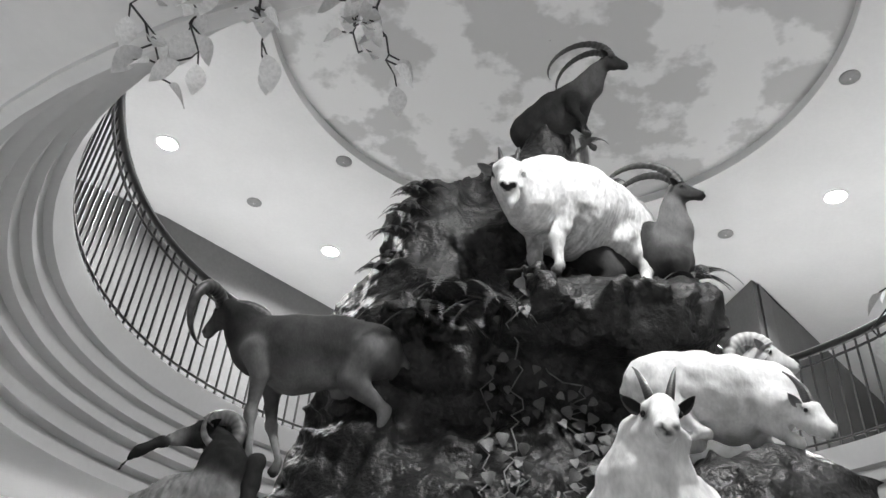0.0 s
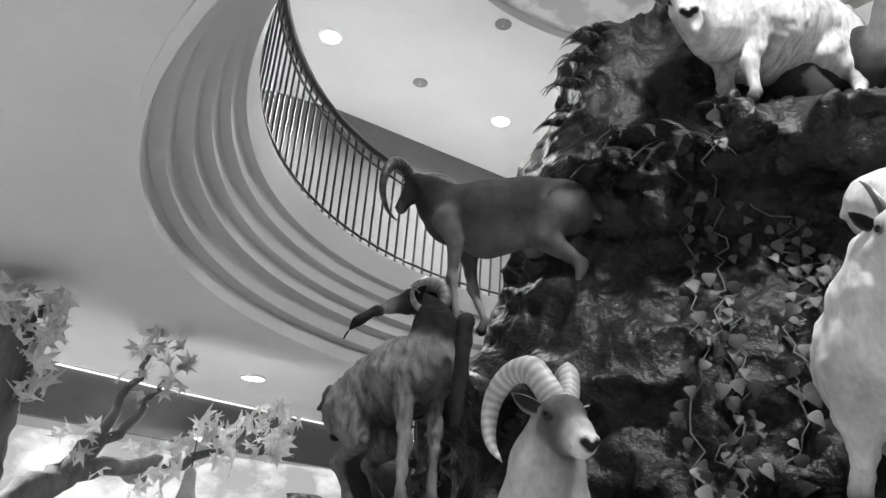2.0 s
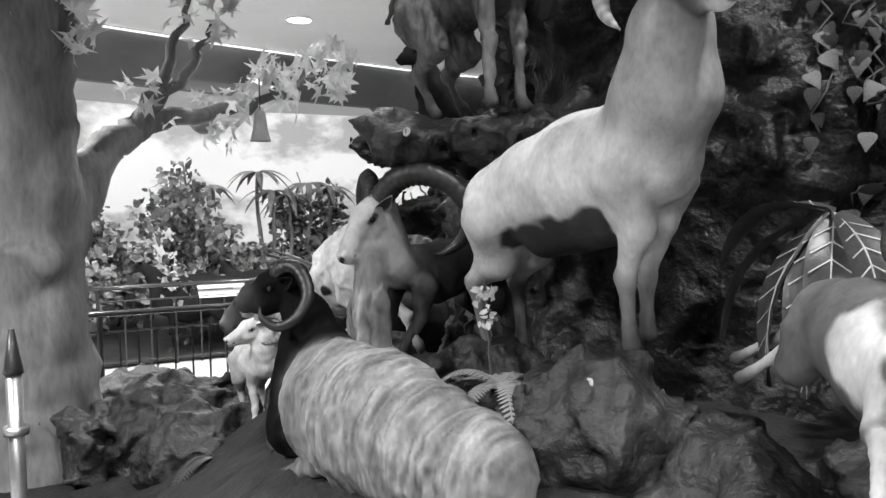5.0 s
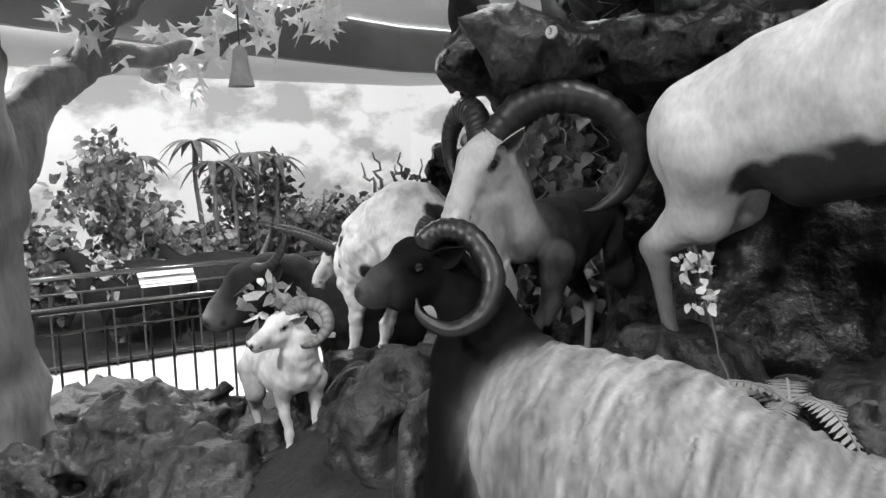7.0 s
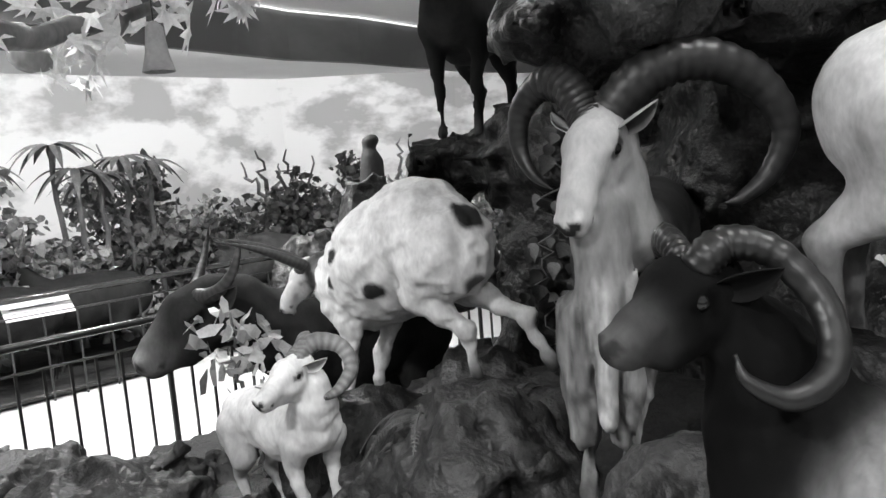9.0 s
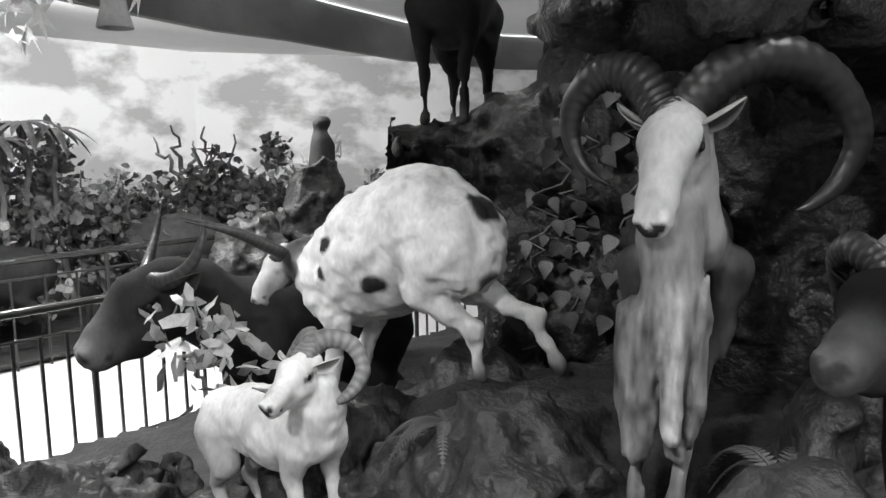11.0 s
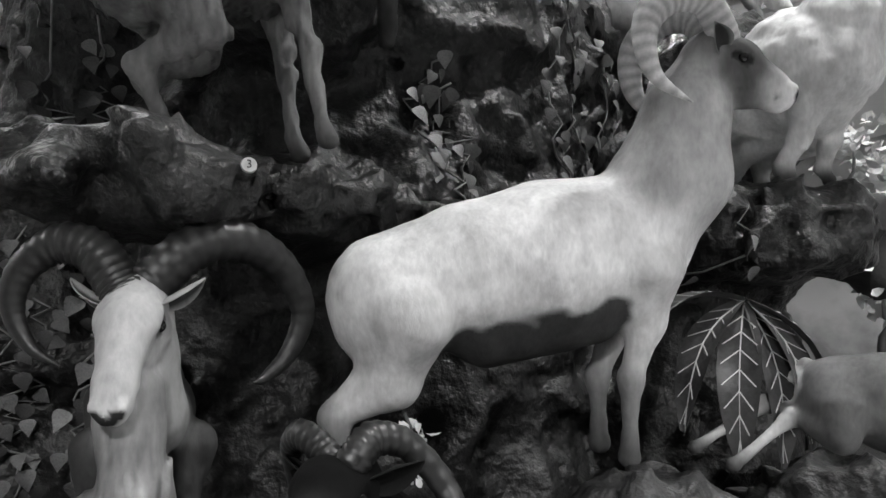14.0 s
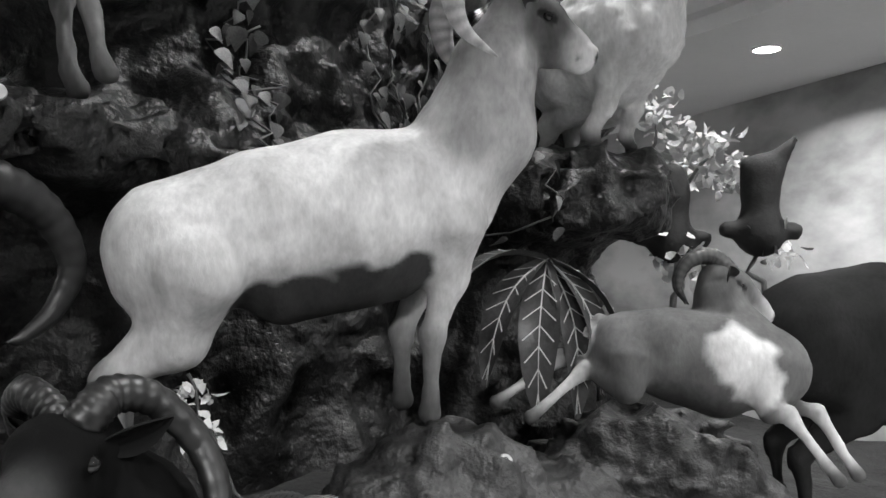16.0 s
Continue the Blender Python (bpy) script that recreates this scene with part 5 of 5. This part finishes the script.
def on_rock(x, z, y0=1.5):
    hit = rock_tree.ray_cast(Vector((x, y0, z)), Vector((0, 1, 0)))
    return (hit[0], hit[1]) if hit[0] else (None, None)


for x, z, n, L, sd_ in ((-0.62, 4.72, 16, 0.24, 1), (-0.70, 4.4, 12, 0.2, 2), (-0.5, 5.0, 14, 0.26, 3), (-0.64, 4.55, 12, 0.2, 8), (-0.55, 4.86, 14, 0.22, 9), (-0.42, 5.08, 10, 0.22, 10), (-0.15, 3.95, 9, 0.5, 4), (0.1, 3.85, 8, 0.42, 5), (-0.3, 3.8, 7, 0.4, 6), (1.42, 4.25, 7, 0.3, 7)):
    p, nrm = on_rock(x, z)
    if p:
        fern(p.x, p.y - 0.02, p.z, n, L, sd_, dir_=-1.57)
for x, y, z, n, L, sd_ in ((-1.12, 3.02, 0.62, 8, 0.42, 11), (-1.3, 3.2, 0.55, 6, 0.35, 12), (-2.52, 4.02, 0.42, 8, 0.2, 13), (-2.40, 4.15, 0.4, 8, 0.22, 17), (-2.2, 4.3, 0.35, 7, 0.3, 18), (-3.2, 4.75, 0.0, 7, 0.3, 19), (-1.75, 3.5, 0.42, 7, 0.3, 20), (-0.95, 3.25, 0.55, 7, 0.34, 21), (-3.0, 3.75, -0.1, 6, 0.3, 14), (0.78, 4.45, 5.62, 6, 0.3, 15), (0.98, 4.6, 5.3, 6, 0.3, 16)):
    fern(x, y, z, n, L, sd_, LEAF if sd_ != 11 else shade("fern_pale", 0.22, 0.5, 9, 0.3, 0.2, 60))


def vine(points, label, seed, every=1, back=0.0):
    base = tagged(new("ivy_vine"), label, "vine", "ivy vines on the rock")
    rs = np.random.RandomState(seed)
    stem = []
    for x, z in points:
        p, nrm = on_rock(x, z)
        if p is None or p.y < back:
            continue
        stem.append(p + nrm * 0.02)
        for _ in range(every):
            ob = new("leaf", IVY)
            ob.parent = base
            q = p + nrm * (0.03 + 0.03 * rs.rand()) + Vector((rs.randn() * 0.05, 0, rs.randn() * 0.03))
            face = (nrm * 0.8 + Vector((rs.randn() * 0.4, -0.5, 0.3 + rs.randn() * 0.3))).normalized()
            down = Vector((rs.randn() * 0.5, 0, -1))
            down = (down - face * down.dot(face)).normalized()
            m = Matrix((down, face.cross(down), face)).transposed().to_4x4()
            ob.matrix_basis = Matrix.Translation(q) @ m @ Matrix.Scale(0.055 + 0.04 * rs.rand(), 4)
    if len(stem) > 1:
        tube("stem", stem, 0.005, BARK, base, 5)


p, nrm = on_rock(-1.72, 1.66)
badge(-1.72, (p.y if p else 3.72) - 0.015, 1.66, "3", -25, -10)
rs = np.random.RandomState(21)
for k, (x0, z0, x1, z1, n) in enumerate(((0.28, 4.0, 0.2, 1.3, 46), (0.12, 3.6, 0.05, 1.6, 24), (0.5, 3.55, 0.85, 3.0, 20), (-0.62, 2.3, -0.66, 1.5, 20), (-0.52, 2.2, -0.55, 1.75, 12), (0.3, 2.9, 0.24, 1.7, 22), (0.62, 3.2, 0.5, 2.0, 24), (-1.7, 2.9, -1.78, 0.5, 70), (-1.5, 2.9, -1.62, 0.5, 70), (-1.9, 1.5, -1.95, 0.3, 30))):
    vine([(x0 + (x1 - x0) * i / n + rs.randn() * 0.04, z0 + (z1 - z0) * i / n) for i in range(n + 1)], "ivy vine with heart-shaped leaves trailing down the rock", 40 + k, 1, 4.7 if k > 6 else 0.0)

# bush between ox and ram
b = tagged(new("leafy_plant"), "small leafy plant with pale pointed leaves", "plant")
line = limb(((-3.42, 5.1, -0.1), (-3.45, 5.1, 0.3), (-3.47, 5.1, 0.62)), 5, 0.02)
tube("stem", line, taper(len(line), 0.015, 0.006), BARK, b, 6)
foliage("leaves", [((-3.47, 5.12, 0.52), 0.2, 46), ((-3.42, 5.1, 0.35), 0.22, 40)], 0.13, LEAFPALE, b, 8, ((0, 0.02), (0.15, 0.12), (0.35, 0.2), (0.55, 0.2), (0.75, 0.13), (1.0, 0.0)))

# long dark leaves with pale veins
b = tagged(new("croton_plant"), "potted-looking plant with long dark leaves and pale veins", "plant")
b.location = (0.0, 2.96, 1.28)
DARKLEAF = shade("croton_leaf", 0.05, 0.35, 9, 0.5, 0.2, 60)
VEIN = shade("pale_vein", 0.5, 0.5, 20, 0.2, 0.1, 60)
for k, (ax, az, L) in enumerate(((140, -18, 0.44), (165, -50, 0.48), (-165, -72, 0.5), (-120, -74, 0.5), (-70, -55, 0.44), (-100, -66, 0.46))):
    d = Vector((math.cos(radians(ax)) * math.cos(radians(az)), math.sin(radians(ax)) * math.cos(radians(az)), math.sin(radians(az))))
    side = d.cross(Vector((0, 0, 1))).normalized()
    up = side.cross(d)
    verts, faces = [], []
    for i in range(9):
        t = i / 8
        w = 0.075 * math.sin(math.pi * (0.05 + 0.93 * t)) ** 0.7
        c = d * L * t + up * 0.10 * math.sin(math.pi * t * 0.9) - Vector((0, 0, 0.1 * t * t))
        verts += [c - side * w + up * 0.02, c, c + side * w + up * 0.02]
    for i in range(8):
        a = i * 3
        faces += [(a, a + 3, a + 4, a + 1), (a + 1, a + 4, a + 5, a + 2)]
    leaf = raw("long_leaf", verts, faces, DARKLEAF, b, True)
    vv, vf = tube_arrays([Vector(verts[i * 3 + 1]) + up * 0.004 for i in range(9)], taper(9, 0.004, 0.0015), 4)
    for i in range(1, 8):
        for sg in (0, 2):
            c = Vector(verts[i * 3 + 1])
            e = Vector(verts[min(i + 1, 8) * 3 + sg])
            m = c.lerp(e, 0.8)
            n0 = len(vv)
            t_ = (e - c).cross(up).normalized() * 0.0022
            vv += [c - t_ + up * 0.005, c + t_ + up * 0.005, m + t_ + up * 0.008, m - t_ + up * 0.008]
            vf.append((n0, n0 + 1, n0 + 2, n0 + 3))
    raw("vein", vv, vf, VEIN, leaf)

# flowering stalk and blossoms
b = tagged(new("flower_stalk"), "slim stalk with small white blossoms by the ram", "flower")
line = limb(((-1.2, 3.2, 0.5), (-1.24, 3.3, 0.68), (-1.3, 3.42, 0.98)), 2, 0.008)
tube("stem", line, 0.005, LEAF, b, 5)
foliage("blossoms", [((-1.29, 3.41, 0.92), 0.06, 34), ((-1.28, 3.38, 0.82), 0.05, 24)], 0.035, PETAL, b, 6)


def blossom(x, y, z, r, count, seed, stick):
    b = tagged(new("blossom_branch"), "branch covered with pale blossoms", "plant", "blossom branches")
    line = limb((stick, (x, y, z)), seed, 0.02)
    tube("stem", line, taper(len(line), 0.02, 0.008), BARK, b, 6)
    foliage("blossoms", [((x, y, z), r, count), ((x + 0.15, y - 0.1, z - 0.1), r * 0.8, count // 2)], 0.07, PETAL, b, seed)


blossom(1.75, 3.02, 2.12, 0.2, 90, 3, (1.7, 3.1, 1.4))
blossom(1.72, 2.72, 1.86, 0.2, 100, 4, (1.7, 3.05, 1.5))
blossom(1.45, 2.8, 1.32, 0.16, 60, 5, (1.45, 2.85, 1.0))
blossom(1.55, 2.42, 1.42, 0.12, 40, 6, (1.55, 2.45, 1.0))


# dark animals past the mountain
def flared_stump(x, y, z, hgt, w, horned, label):
    P = [((0, 0, 0.0), w * 0.9, (0, 0, hgt * 0.75), w * 0.6), ((-w * 1.3, 0, 0.02), 0.05, (w * 1.3, 0, 0.02), 0.05), ((0, 0, hgt * 0.7), w * 0.62, (0, 0, hgt), w * 0.55)]
    if horned:
        P.append(((w * 0.3, -0.02, hgt), 0.07, (w * 1.2, -0.05, hgt * 1.45), 0.012))
        P.append(((-w * 0.4, 0, hgt), 0.05, (-w * 0.7, 0.0, hgt * 1.08), 0.02))
    ob = tagged(sculpt("dark_mount", P, (-0.6, -0.4, -0.2), (0.6, 0.4, hgt * 1.6), 0.022, 0.06, bpy.data.materials["dark_fur"], ((8, 0.012),)), label, "mounted animal", "dark mounts past the mountain")
    ob.matrix_basis = pose(x, y, z, 0, 0, -58)


flared_stump(1.46, 2.86, 1.38, 0.36, 0.13, False, "very dark mounted animal seen from behind")
flared_stump(1.52, 2.42, 1.42, 0.34, 0.13, True, "very dark mounted animal with pointed ear")
beast("dark_buffalo", "large dark mounted buffalo with rounded back", (1.35, 1.75, 0.05), -60, 1.25, 0, dict(body=0.022, horn=0.05), fat=1.35, h=0.04, furry=0.01, group="dark mounts past the mountain")

# hanging leafy twigs over the visitors
def hanging(x, y, z, seed, top):
    b = tagged(new("hanging_twig"), "hanging twig with large pale translucent leaves", "plant", "hanging twigs")
    rs = np.random.RandomState(seed)
    line = limb((top, ((x + top[0]) / 2, (y + top[1]) / 2, (z + top[2]) / 2 + 0.05), (x, y, z)), seed, 0.015)
    tube("stem", line, taper(len(line), 0.006, 0.0025), IRON, b, 5)
    for i in range(3, len(line), 1):
        p = line[i]
        a = rs.rand() * 6.28
        e = p + Vector((math.cos(a) * 0.07, math.sin(a) * 0.07, -0.05))
        tube("twig", [p, p.lerp(e, 0.5) + Vector((0, 0, 0.01)), e], [0.003, 0.0025, 0.0015], IRON, b, 4)
        ob = new("leaf", HANGLEAF)
        ob.parent = b
        d = (e - p).normalized()
        ob.matrix_basis = Matrix.Translation(p.lerp(e, 0.4)) @ (d.to_track_quat("X", "Z")).to_matrix().to_4x4() @ Matrix.Scale(0.075 + 0.03 * rs.rand(), 4)


HANGLEAF = leaf_mesh("broad_leaf", OVAL, shade("hanging_leaf", 0.75, 0.5, 9, 0.2, 0.1, 60, rand=0.25), 0.3)
for k, (p, top) in enumerate((((-0.80, 1.36, 3.08), (-0.74, 1.1, 3.28)), ((-0.90, 1.42, 3.06), (-1.02, 1.1, 3.28)), ((-0.64, 1.42, 3.17), (-0.6, 1.1, 3.28)), ((-0.38, 1.46, 3.24), (-0.42, 1.1, 3.28)), ((-0.28, 1.54, 3.24), (-0.34, 1.1, 3.28)),
                              ((1.18, 1.98, 2.72), (1.5, 1.12, 3.28)), ((1.22, 1.9, 2.55), (1.5, 1.1, 3.28)), ((1.26, 1.95, 2.86), (1.52, 1.1, 3.28)))):
    hanging(*p, 60 + k, top)
